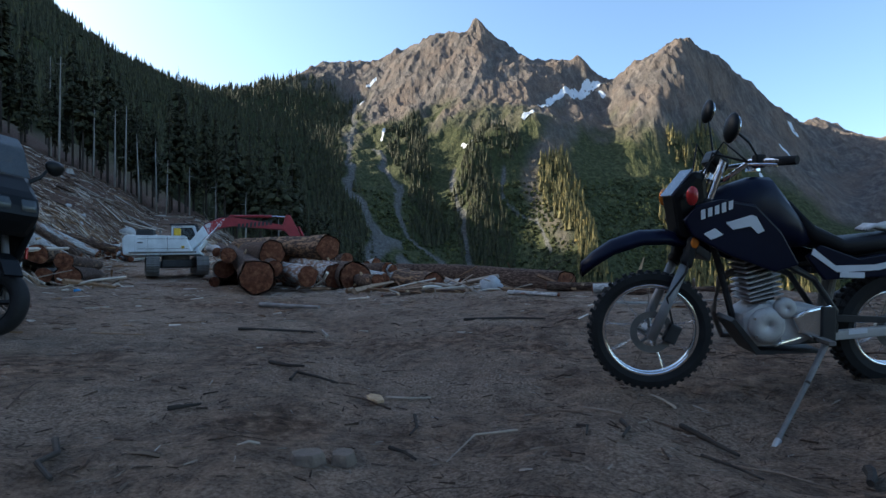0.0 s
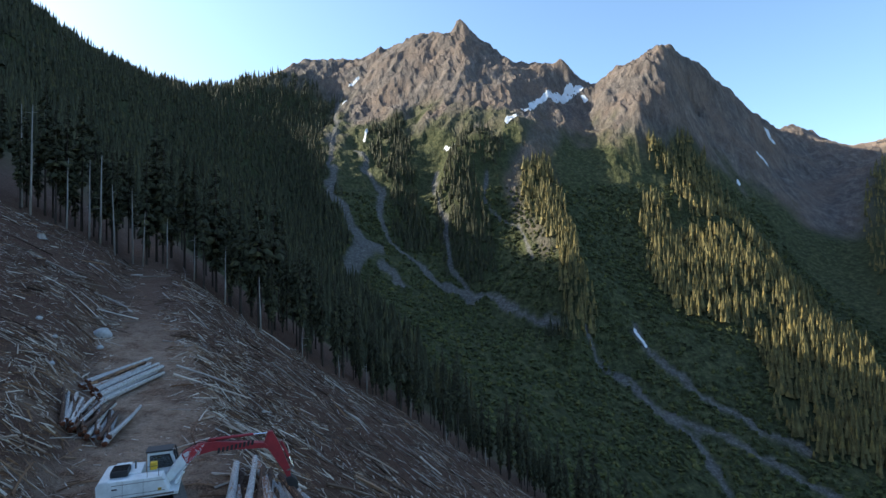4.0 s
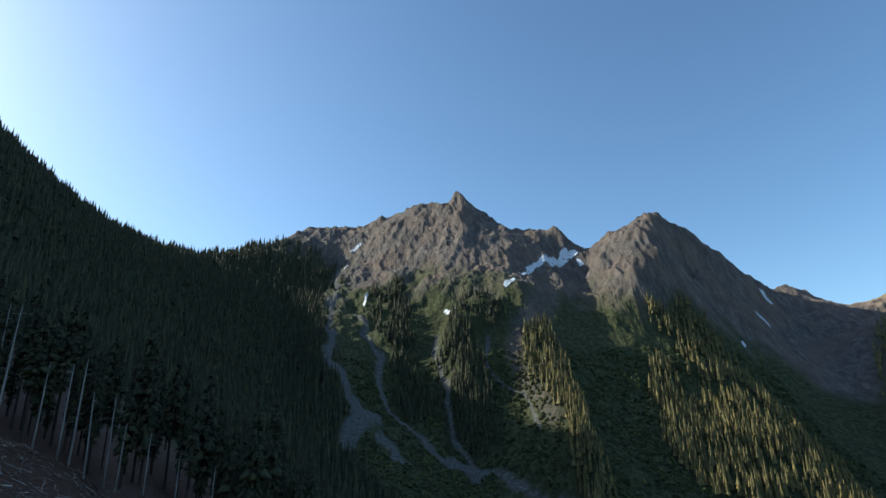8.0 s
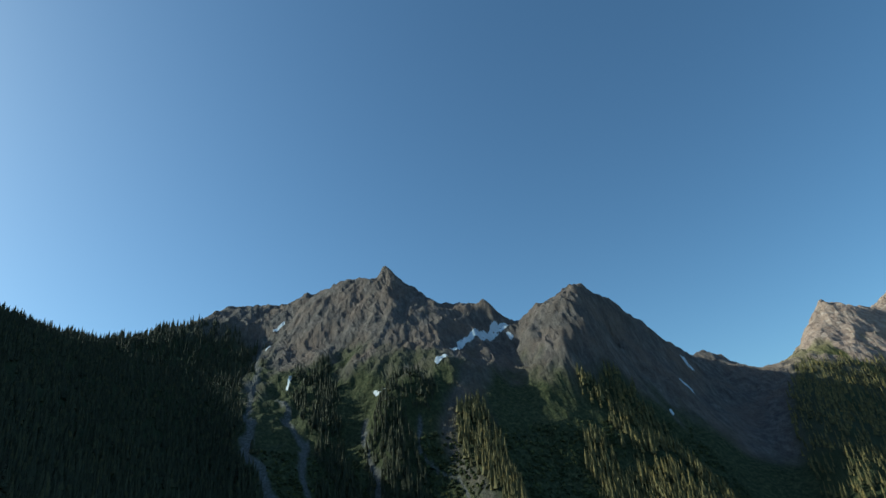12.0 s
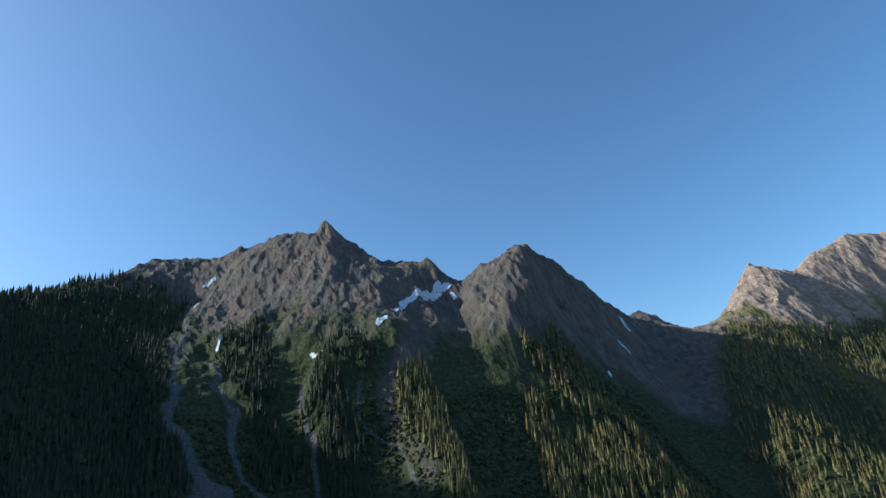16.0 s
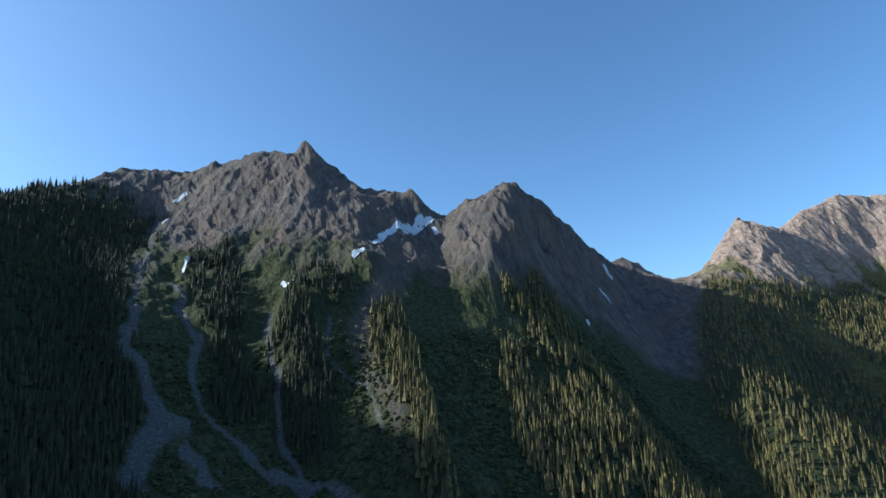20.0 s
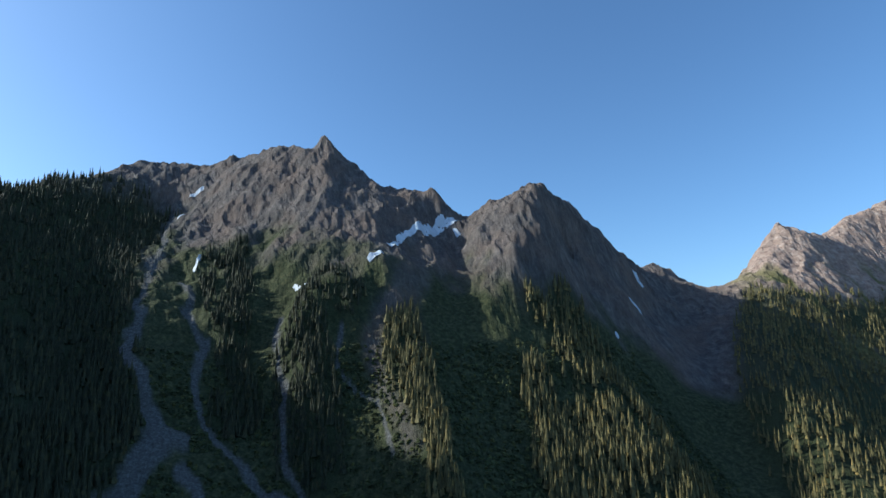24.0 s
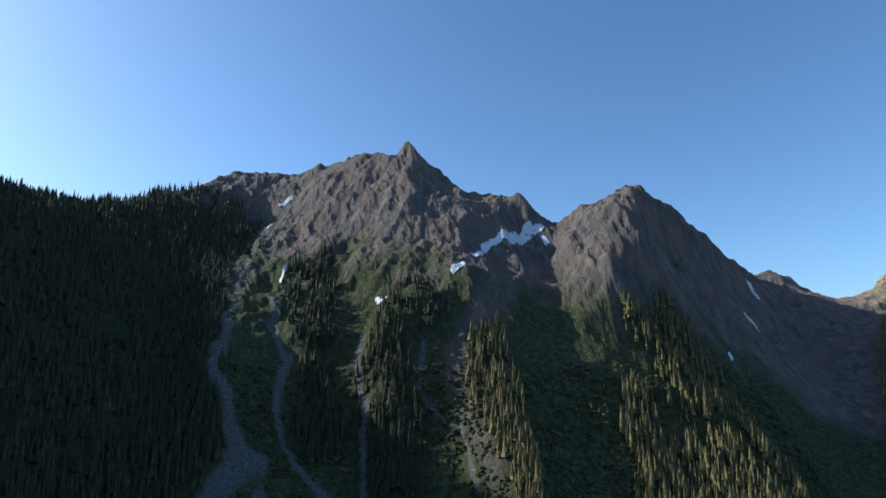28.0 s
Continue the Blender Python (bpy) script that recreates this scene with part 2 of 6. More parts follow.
ROAD = [(9, -24, -1), (1, 0, 0), (-4, 13, 0.2), (-12.6, 29.5, 0.7), (-22, 48, 2.8), (-29, 64, 5), (-43, 98, 11), (-62, 140, 19), (-110, 235, 40)]


def hash01(ix, iy, seed):
    n = (ix * 374761393 + iy * 668265263 + seed * 2147483647) & 0xFFFFFFFF
    n = ((n ^ (n >> 13)) * 1274126177) & 0xFFFFFFFF
    return ((n ^ (n >> 16)) & 0xFFFF) / 65535.0


def vnoise(x, y, seed=0):
    """Smooth value noise in -1..1 for arrays."""
    ix, iy = np.floor(x).astype(np.int64), np.floor(y).astype(np.int64)
    fx, fy = x - ix, y - iy
    fx, fy = fx * fx * (3 - 2 * fx), fy * fy * (3 - 2 * fy)
    a, b = hash01(ix, iy, seed), hash01(ix + 1, iy, seed)
    c, d = hash01(ix, iy + 1, seed), hash01(ix + 1, iy + 1, seed)
    return ((a + (b - a) * fx) * (1 - fy) + (c + (d - c) * fx) * fy) * 2 - 1


def fbm(x, y, octaves, seed=0, gain=0.5, ridged=False):
    out, amp = 0.0, 1.0
    for k in range(octaves):
        n = vnoise(x * 2.03 ** k + 17.1 * k, y * 2.03 ** k - 9.7 * k, seed + k)
        out = out + amp * ((1 - 2 * np.abs(n)) if ridged else n)
        amp *= gain
    return out


def along(x, y, line):
    """Nearest distance to a polyline, height there, and which side (right of travel is positive)."""
    best, zc, side = np.full(x.shape, 1e9), np.zeros(x.shape), np.zeros(x.shape)
    for (ax, ay, az), (bx, by, bz) in zip(line, line[1:]):
        dx, dy = bx - ax, by - ay
        t = np.clip(((x - ax) * dx + (y - ay) * dy) / (dx * dx + dy * dy), 0, 1)
        px, py = x - ax - t * dx, y - ay - t * dy
        d = np.hypot(px, py)
        m = d < best
        best, zc = np.where(m, d, best), np.where(m, az + t * (bz - az), zc)
        side = np.where(m, np.sign(px * dy - py * dx), side)
    return best, zc, side


def smoothstep(a, b, v):
    t = np.clip((v - a) / (b - a), 0, 1)
    return t * t * (3 - 2 * t)


def near_height(x, y):
    d, z, side = along(x, y, ROAD)
    s = d * side
    flat_r = 5.3 + 5.2 * np.exp(-((y - 9) / 14.0) ** 2)
    up = np.maximum(-s - 4.5, 0)
    down = np.maximum(s - flat_r, 0)
    h = z + 0.08 - 0.07 * np.clip(s, -4.5, 0.0) + 0.5 * up + 0.5 * np.minimum(up, 3.0) - 0.74 * down + 0.9 * (1 - np.exp(-down / 3.0)) * 0
    rough = smoothstep(0, 6, up + down)
    h = h + rough * (0.5 * vnoise(x / 5, y / 5, 3) + 0.22 * vnoise(x / 1.6, y / 1.6, 4))
    h = h + 0.09 * vnoise(x / 3.1, y / 3.1, 5) + 0.04 * vnoise(x / 0.8, y / 0.8, 6) + 0.02 * vnoise(x / 0.27, y / 0.27, 7) + 0.012 * np.abs(vnoise(x / 0.11, y / 0.11, 8))
    h = h + 0.035 * np.maximum(0, fbm(x / 0.55, y / 0.55, 3, 9, 0.6)) - 0.17 * np.exp(-((x - 1.6) ** 2 + (y - 2.5) ** 2) / 0.35)
    # wheel ruts across the landing
    for k, (ox, bend) in enumerate(((-2.6, 0.10), (-1.2, 0.10), (-4.4, 0.02), (-3.1, 0.02), (0.9, -0.16), (2.3, -0.16))):
        line = x - (ox - 0.28 * y - bend * (y - 6) ** 2 * 0.12)
        h = h - 0.045 * np.exp(-(line / 0.16) ** 2) * smoothstep(2.5, 5, y) * (1 - smoothstep(20, 28, y)) * (0.7 + 0.3 * np.sin(y * 26))
    return h


def spaced(line, step=45.0):
    """Points at even steps along a line in plan."""
    out = []
    for a, b in zip(line, line[1:]):
        n = max(1, int(round(math.dist(a[:2], b[:2]) / step)))
        out += [[a[i] + (b[i] - a[i]) * k / n for i in range(3)] for k in range(n)]
    return out + [list(line[-1])]


def foot_of_near_slope(azimuth, r):
    """The height at which the near hillside hands over to the mountains."""
    x, y = r * math.sin(radians(azimuth)), r * math.cos(radians(azimuth))
    d, z, side = along(np.array([x]), np.array([y]), ROAD)
    s = float(d[0] * side[0])
    return [x, y, float(z[0]) + 0.5 * max(-s - 4.5, 0) + 1.5 * (s < -8) - 0.74 * max(s - 6, 0)]


GRID = 8.0
GX, GY = np.arange(-2600, 3000, GRID), np.arange(-300, 2500, GRID)


def relief_grid():
    """A surface stretched between the crests and the gullies, so that they stay sharp."""
    pts = [p for line in RELIEF for p in spaced(line)] + [list(p) for p in OUTER]
    pts += [foot_of_near_slope(a, r) for a in range(-88, 80, 12) for r in (200, 290)]
    # the land falls away behind the skyline
    for line in (CREST, SKYLINE, PEAK_RIDGE, TAN_RIDGE):
        pts += [[x * 1.13, y * 1.13, z - 120] for x, y, z in spaced(line, 90.0)]
    p = np.array(pts)
    keep = [0]
    for i in range(1, len(p)):
        if np.min(np.hypot(*(p[keep, :2] - p[i, :2]).T)) > 9:
            keep.append(i)
    p = p[keep]
    n = len(p)
    A = np.zeros((n + 3, n + 3))
    A[:n, :n] = np.hypot(p[:, None, 0] - p[None, :, 0], p[:, None, 1] - p[None, :, 1])
    A[:n, n:] = np.c_[np.ones(n), p[:, :2] / 1000]
    A[n:, :n] = A[:n, n:].T
    w = np.linalg.solve(A, np.r_[p[:, 2], 0, 0, 0])
    X, Y = np.meshgrid(GX, GY)
    H = w[n] + w[n + 1] * X / 1000 + w[n + 2] * Y / 1000
    for (px, py, _), k in zip(p, w[:n]):
        H += k * np.sqrt((X - px) ** 2 + (Y - py) ** 2)
    return H


RELIEF_GRID = relief_grid()


def base_height(x, y):
    u, v = np.clip((x - GX[0]) / GRID, 0, len(GX) - 1.001), np.clip((y - GY[0]) / GRID, 0, len(GY) - 1.001)
    i, j = u.astype(int), v.astype(int)
    f, g = u - i, v - j
    H = RELIEF_GRID
    return (H[j, i] * (1 - f) + H[j, i + 1] * f) * (1 - g) + (H[j + 1, i] * (1 - f) + H[j + 1, i + 1] * f) * g


def far_height(x, y):
    x, y = np.asarray(x, float), np.asarray(y, float)
    wx, wy = x + 7 * fbm(x / 60, y / 60, 3, 20), y + 7 * fbm(x / 60, y / 60, 3, 30)
    h = base_height(wx, wy)
    high = smoothstep(60, 330, h + 40 * vnoise(x / 90, y / 90, 41))
    # ribs and runnels that run down the faces, then broken rock
    bent = 34 * fbm(x / 130, y / 130, 2, 56)
    h = h + (2.5 + 2.5 * high) * fbm((x + bent) / 58, (y - bent) / 120, 3, 55, 0.5, True) - 2.5
    h = h + high * (5.5 * fbm(x / 46 + y / 90, y / 40 - x / 80, 5, 40, 0.52, True) - 2.5)
    h = h + high * (2.2 * fbm(x / 15 + y / 40, y / 19, 3, 47, 0.55, True) - 1.0)
    return h + (1.0 + 1.4 * high) * fbm(x / 17, y / 17, 4, 50, 0.6)


def terrain(x, y):
    x, y = np.asarray(x, float), np.asarray(y, float)
    r = np.hypot(x, y)
    w = smoothstep(150, 330, r)
    out = np.zeros(r.shape)
    m = w < 1
    out[m] = (near_height(x[m], y[m]) * (1 - w[m]))
    m = w > 0
    out[m] += far_height(x[m], y[m]) * w[m]
    return out


def ground_z(x, y):
    return float(terrain(np.array([x]), np.array([y]))[0])


def mesh_from(name, verts, faces, smooth=True, material=None):
    """A mesh from arrays of places and of equal-sided faces."""
    verts, faces = np.asarray(verts, np.float32), np.asarray(faces, np.int32)
    me = bpy.data.meshes.new(name)
    n = faces.shape[1]
    me.vertices.add(len(verts)), me.loops.add(faces.size), me.polygons.add(len(faces))
    me.vertices.foreach_set("co", verts.ravel())
    me.loops.foreach_set("vertex_index", faces.ravel())
    me.polygons.foreach_set("loop_start", np.arange(0, faces.size, n, dtype=np.int32))
    me.polygons.foreach_set("use_smooth", np.full(len(faces), smooth))
    me.update(calc_edges=True)
    if material:
        me.materials.append(material)
    return me


def line_mask(x, y, line, width):
    d, _, _ = along(x + 9 * vnoise(x / 40, y / 40, 60), y + 9 * vnoise(x / 40, y / 40, 61), [(a, b, 0) for a, b in line])
    return 1 - smoothstep(width * 0.5, width * 1.2, d * (1 + 0.6 * vnoise(x / 13, y / 13, 62)))


def gully_mask(x, y):
    return np.maximum.reduce([line_mask(x, y, g, w) for g, w in GULLIES])


def build_ground():
    az = np.radians(np.concatenate([np.arange(-180, -52, 3.0), np.arange(-52, 66, 0.16), np.arange(66, 180, 3.0)]))
    rings = np.concatenate([0.35 * 1.03 ** np.arange(60), 2.06 * 1.013 ** np.arange(178), 20.5 * 1.024 ** np.arange(46), 60 * 1.018 ** np.arange(119), np.arange(506, 2700, 6.2), np.arange(2720, 4700, 90)])
    A, R = np.meshgrid(az, rings)
    x, y = R * np.sin(A), R * np.cos(A)
    z = terrain(x, y)
    nr, na = x.shape
    idx = np.arange(nr * na).reshape(nr, na)
    nxt = np.roll(idx, -1, axis=1)
    quads = np.stack([idx[:-1], nxt[:-1], nxt[1:], idx[1:]], -1).reshape(-1, 4)
    quads = quads[:, ::-1]
    verts = np.stack([x, y, z], -1).reshape(-1, 3)
    # a small quad closes the hub
    me = mesh_from("ground", verts, quads, True, M_GROUND)
    me.polygons.foreach_set("use_smooth", np.repeat(rings[:-1] < 400, na))
    d1 = np.hypot(np.diff(x, axis=0, append=x[-1:] * 1.01), np.diff(y, axis=0, append=y[-1:] * 1.01))
    slope = np.abs(np.diff(z, axis=0, append=z[-1:])) / np.maximum(d1, 0.01)
    cd, cz, _ = along(x, y, CREEK)
    n1 = vnoise(x / 70, y / 70, 70) * 0.6 + vnoise(x / 23, y / 23, 71) * 0.4
    near = 1 - smoothstep(150, 330, R)
    rd, _, _ = along(x, y, ROAD)
    hill = near
    green = 1 - smoothstep(285, 400, z + 100 * n1 + 0.25 * np.maximum(0, x - 100) + 0.7 * np.clip(x - 540, 0, 260) * smoothstep(10, 110, z))
    for line in (LIT_SPUR[:4], LIT_FLANK, LONG_SPUR[:3], PEAK_RIB):
        green = green * (0.25 + 0.75 * smoothstep(10, 34, along(x, y, line)[0] + 14 * n1))
    forest = forest_mask(x, y, z) * (1 - near)
    tan = smoothstep(1000, 1260, x + 120 * n1) * (1 - near)
    scree = gully_mask(x, y) * (1 - near)
    meadow = smoothstep(0.1, 0.5, n1 + 0.15) * smoothstep(1050, 1250, x) * (1 - smoothstep(300, 400, z)) * (1 - near)
    dirt = (1 - smoothstep(2.0, 7.5, rd - 5.2 * np.exp(-((y - 9) / 14.0) ** 2) * (x > -3) + 2.2 * vnoise(x / 3.3, y / 3.3, 72) + 1.2 * vnoise(x / 1.1, y / 1.1, 73))) * near * (1 - 0.8 * smoothstep(62, 90, y))
    for name, v in (("tan", tan), ("scree", scree), ("brush", green * (1 - near)), ("forest", forest * (1 - scree)), ("meadow", meadow), ("slash", hill), ("dirt", dirt), ("near", near * 0.75)):
        me.attributes.new(name, "FLOAT", "POINT").data.foreach_set("value", np.ascontiguousarray(v, np.float32).ravel())
    return tagged(new("ground", me), "brown logging landing, valley floor and steep rocky mountain slopes", "ground", kind="structure")


def plan(line):
    return [p[:2] for p in line]


# bare washes: the gullies, the fan, the braided creek and its side streams
GULLIES = [(plan(GULLY_ONE[:3]), 7), (plan(GULLY_ONE[2:6]), 9), (plan(GULLY_ONE[5:]), 16), (plan(GULLY_TWO), 5.5), (plan(GULLY_THREE[1:]), 4), (plan(GULLY_FOUR[1:]), 2.2),
           (plan(CREEK[2:8]), 5), ([(263, 512), (291, 492), (320, 458), (356, 426)], 5), ([(269, 627), (280, 589), (291, 551), (322, 514), (335, 492), (365, 467)], 5),
           ([(202, 605), (220, 598), (236, 578), (241, 555)], 3), ([(-27, 770), (-4, 740), (8, 715)], 8)]


def forest_mask(x, y, z):
    """Where conifers stand: the whole west hillside, the ribs between the gullies, the sunny spurs and the east slope."""
    n = 0.6 * vnoise(x / 120, y / 120, 80) + 0.4 * vnoise(x / 37, y / 37, 81)
    gully_x = np.interp(y, [150, 420, 600, 715, 765, 803, 853, 935, 1020, 1240, 1480, 1700], [60, 15, -35, -90, -90, -80, -110, -145, -150, -180, -230, -330])
    up = smoothstep(120, 380, z)
    west = smoothstep(-18 - 70 * up, 12 + 30 * up, gully_x - x + (14 + 70 * up) * n) * (1 - smoothstep(470, 600, z + 60 * n - 0.1 * np.maximum(0, -x - 300) * 3))
    ribs = 0.0
    for line, width, top in ((ROCK_SPUR[2:], 34, 320), (SNOW_SPUR[3:], 34, 275), (WEST_RIB, 60, 470), (LIT_SPUR[1:], 30, 225), (LONG_SPUR[2:], 62, 245), (LONG_FLANK, 52, 245)):
        d, lz, _ = along(x, y, line)
        ribs = np.maximum(ribs, (1 - smoothstep(width * 0.6, width * 1.25, d + 22 * n)) * (1 - smoothstep(top - 40, top + 40, z + 60 * n)))
    ribs = ribs * smoothstep(-0.55, 0.05, vnoise(x / 27, y / 27, 82) + 0.35)
    east = smoothstep(-20, 40, x - np.interp(y, [500, 610, 690, 770, 860, 950, 1060, 1190, 1400], [560, 610, 665, 700, 765, 860, 1000, 1170, 1400])) * (1 - smoothstep(225, 300, z + 70 * n)) * (0.95 + 0.3 * n)
    return np.maximum.reduce([west, ribs, east])


build_ground()


def far_trees(name, label, count, box, seed, low, high, leaves, keep=0.5, rmin=290):
    """Many small conifers as one wood: each a stack of ragged cones."""
    rng = np.random.default_rng(seed)
    x, y = rng.uniform(box[0], box[1], count), rng.uniform(box[2], box[3], count)
    z = terrain(x, y)
    ok = (gully_mask(x, y) < 0.3) & (forest_mask(x, y, z) > keep + rng.uniform(-0.25, 0.25, count)) & (np.hypot(x, y) > rmin)
    x, y, z = x[ok], y[ok], z[ok]
    n = len(x)
    hgt = rng.uniform(low, high, n) * rng.uniform(0.75, 1.1, n)
    wid = hgt * rng.uniform(0.12, 0.19, n)
    sides, tiers = 6, 4
    vs, fs = [], []
    for k in range(tiers):
        a = np.linspace(0, 2 * np.pi, sides, endpoint=False)[None] + rng.uniform(0, 6.28, n)[:, None]
        rr = wid[:, None] * (1 - 0.22 * k) * rng.uniform(0.55, 1.15, (n, sides))
        z0 = (0.08 + 0.19 * k) * hgt[:, None] + rng.uniform(-0.06, 0.03, (n, sides)) * hgt[:, None]
        ring = np.stack([x[:, None] + rr * np.cos(a), y[:, None] + rr * np.sin(a), z[:, None] + z0], -1)
        tip = np.stack([x, y, z + hgt * (0.49 + 0.17 * k)], -1)[:, None]
        vs.append(np.concatenate([ring, tip], 1))
    v = np.concatenate(vs, 1)
    per = tiers * (sides + 1)
    tri = []
    for k in range(tiers):
        o = k * (sides + 1)
        tri += [(o + i, o + (i + 1) % sides, o + sides) for i in range(sides)]
    f = (np.arange(n) * per)[:, None, None] + np.array(tri)[None]
    me = mesh_from(name, v.reshape(-1, 3), f.reshape(-1, 3), False, leaves)
    return tagged(new(name, me), label, "forest", kind="stuff")


far_trees("conifer_forest", "dark dense conifer forest on the shaded hillside", 34000, (-1250, 120, 60, 1720), 1, 15, 29, M_FIR)
far_trees("spur_forest", "conifers scattered on the steep mountain spurs, sunlight put into their colour", 11000, (185, 680, 430, 1100), 2, 13, 29, M_FIR_LIT)
# the rib wood takes the darker tone to stand for shade
far_trees("rib_forest", "conifers on the ribs between the gullies, shade put into their dark colour", 6000, (-160, 185, 560, 1320), 4, 12, 26, M_FIR)
far_trees("slope_forest", "conifer forest on the far mountainside, sunlight put into its colour", 26000, (640, 2300, 380, 1750), 3, 12, 25, M_FIR_LIT)


def shrubs(count, box, seed):
    """Low alder brush over the valley floor, each bush a ragged dome."""
    rng = np.random.default_rng(seed)
    x, y = rng.uniform(box[0], box[1], count), rng.uniform(box[2], box[3], count)
    z = terrain(x, y)
    ok = (gully_mask(x, y) < 0.25) & (np.hypot(x, y) > 300) & (z < 150) & (forest_mask(x, y, z) < 0.6) & (vnoise(x / 30, y / 30, 83) + rng.uniform(-0.9, 0.9, count) > -0.3)
    x, y, z = x[ok], y[ok], z[ok]
    n, k = len(x), 6
    w, h = rng.uniform(1.4, 4.0, n), rng.uniform(1.6, 4.5, n)
    parts = []
    for rr, zz in ((1.0, -0.15), (0.75, 0.6)):
        a = np.arange(k)[None] * 6.2832 / k + rng.uniform(0, 6.28, (n, 1))
        r = w[:, None] * rr * rng.uniform(0.6, 1.25, (n, k))
        parts.append(np.stack([x[:, None] + r * np.cos(a), y[:, None] + r * np.sin(a), z[:, None] + h[:, None] * (zz + rng.uniform(-0.15, 0.15, (n, k)))], -1))
    parts.append(np.stack([x, y, z + h], -1)[:, None])
    tri = [t for i in range(k) for t in ((i, (i + 1) % k, k + (i + 1) % k), (i, k + (i + 1) % k, k + i), (k + i, k + (i + 1) % k, 2 * k))]
    f = (np.arange(n) * (2 * k + 1))[:, None, None] + np.array(tri)[None]
    me = mesh_from("alder_brush", np.concatenate(parts, 1).reshape(-1, 3), f.reshape(-1, 3), False, M_BRUSH)
    return tagged(new("alder_brush", me), "dense dark green alder brush on the valley floor", "brush", kind="stuff")


shrubs(30000, (-160, 640, 260, 940), 7)


# ---- snow left in the high hollows ----
M_SNOW = plain("old snow", (0.60, 0.63, 0.68), 0.6, vary=0.12, scale=0.05)


def snow_patch(line, width, seed, label="old white snow patch in a shaded mountain hollow"):
    """Snow lying along a line on the slope, ragged at its rim."""
    (xa, xb), (ya, yb) = [(min(p[i] for p in line) - width, max(p[i] for p in line) + width) for i in (0, 1)]
    step = max(0.5, width / 14)
    x, y = np.meshgrid(np.arange(xa, xb, step), np.arange(ya, yb, step))
    d, _, _ = along(x, y, [(a, b, 0) for a, b in line])
    inside = d < width * 0.5 * (1 + 0.35 * vnoise(x / width * 1.7 + seed, y / width * 1.7, seed) + 0.2 * vnoise(x / width * 5, y / width * 5, seed + 1))
    cell = inside[:-1, :-1] & inside[1:, 1:] & inside[:-1, 1:] & inside[1:, :-1]
    # keep the one piece that grows from the middle of the line
    grown = np.zeros_like(cell)
    grown[np.unravel_index(np.argmin(np.where(cell, d[:-1, :-1], 1e9)), cell.shape)] = True
    for _ in range(400):
        g = grown.copy()
        g[1:] |= grown[:-1]
        g[:-1] |= grown[1:]
        g[:, 1:] |= grown[:, :-1]
        g[:, :-1] |= grown[:, 1:]
        g &= cell
        if (g == grown).all():
            break
        grown = g
    idx = np.arange(x.size).reshape(x.shape)
    q = np.stack([idx[:-1, :-1], idx[:-1, 1:], idx[1:, 1:], idx[1:, :-1]], -1)[grown]
    used, q = np.unique(q, return_inverse=True)
    z = terrain(x, y) + 1.6
    me = mesh_from("snow_patch", np.stack([x, y, z], -1).reshape(-1, 3)[used], q.reshape(-1, 4), True, M_SNOW)
    return tagged(new("snow_patch", me), label, "snow", "snow patches")


SNOW = [([(248, 1055), (282, 1111), (324, 1132), (372, 1160), (412, 1160)], 15),
        ([(205, 1008), (222, 1012)], 13),
        ([(88, 1037), (101, 1017), (114, 1007)], 5),
        ([(712, 1026), (722, 1021), (735, 1040)], 9),
        ([(805, 1130), (815, 1126)], 10),
        ([(397, 1140), (402, 1134)], 9),
        ([(619, 951), (623, 957)], 6),
        ([(-128, 1480), (-108, 1484)], 12),
        ([(-137, 1392), (-124, 1404)], 9),
        ([(-72, 1150), (-68, 1180)], 6),
        ([(269, 619), (270, 611), (274, 601)], 3.5),
        ([(1800, 1640), (1850, 1640)], 16)]

for k, (line, width) in enumerate(SNOW):
    snow_patch(line, width, 5 + k)


# ---- building helpers ----
def part(name, bm, material, parent=None, label="", smooth=False, at=None):
    """Links a bmesh as one mesh object under a thing or a part."""
    me = bpy.data.meshes.new(name)
    bm.normal_update()
    bm.to_mesh(me)
    bm.free()
    if smooth:
        me.polygons.foreach_set("use_smooth", np.full(len(me.polygons), True))
    me.materials.append(material)
    ob = new(name, me)
    if parent is not None:
        ob.parent = parent
    if at is not None:
        ob.matrix_basis = at
    if label:
        ob["label"] = label
    return ob


def thing(name, m, label, category, group=""):
    ob = new(name)
    ob.matrix_basis = m
    return tagged(ob, label, category, group)


def box(bm, size, m=None, bevel=0.0):
    vs = bmesh.ops.create_cube(bm, size=1.0)["verts"]
    bmesh.ops.transform(bm, matrix=(m or Matrix()) @ Matrix.Diagonal((*size, 1)), verts=vs)
    if bevel:
        es = list({e for v in vs for e in v.link_edges})
        bmesh.ops.bevel(bm, geom=es, offset=bevel, segments=2, profile=0.6, affect="EDGES")
    return bm


def rod(bm, a, b, r1, r2=None, seg=10, caps=True):
    a, b = Vector(a), Vector(b)
    d = b - a
    m = Matrix.Translation((a + b) / 2) @ d.to_track_quat("Z", "Y").to_matrix().to_4x4()
    bmesh.ops.create_cone(bm, cap_ends=caps, segments=seg, radius1=r1, radius2=r1 if r2 is None else r2, depth=d.length, matrix=m)
    return bm


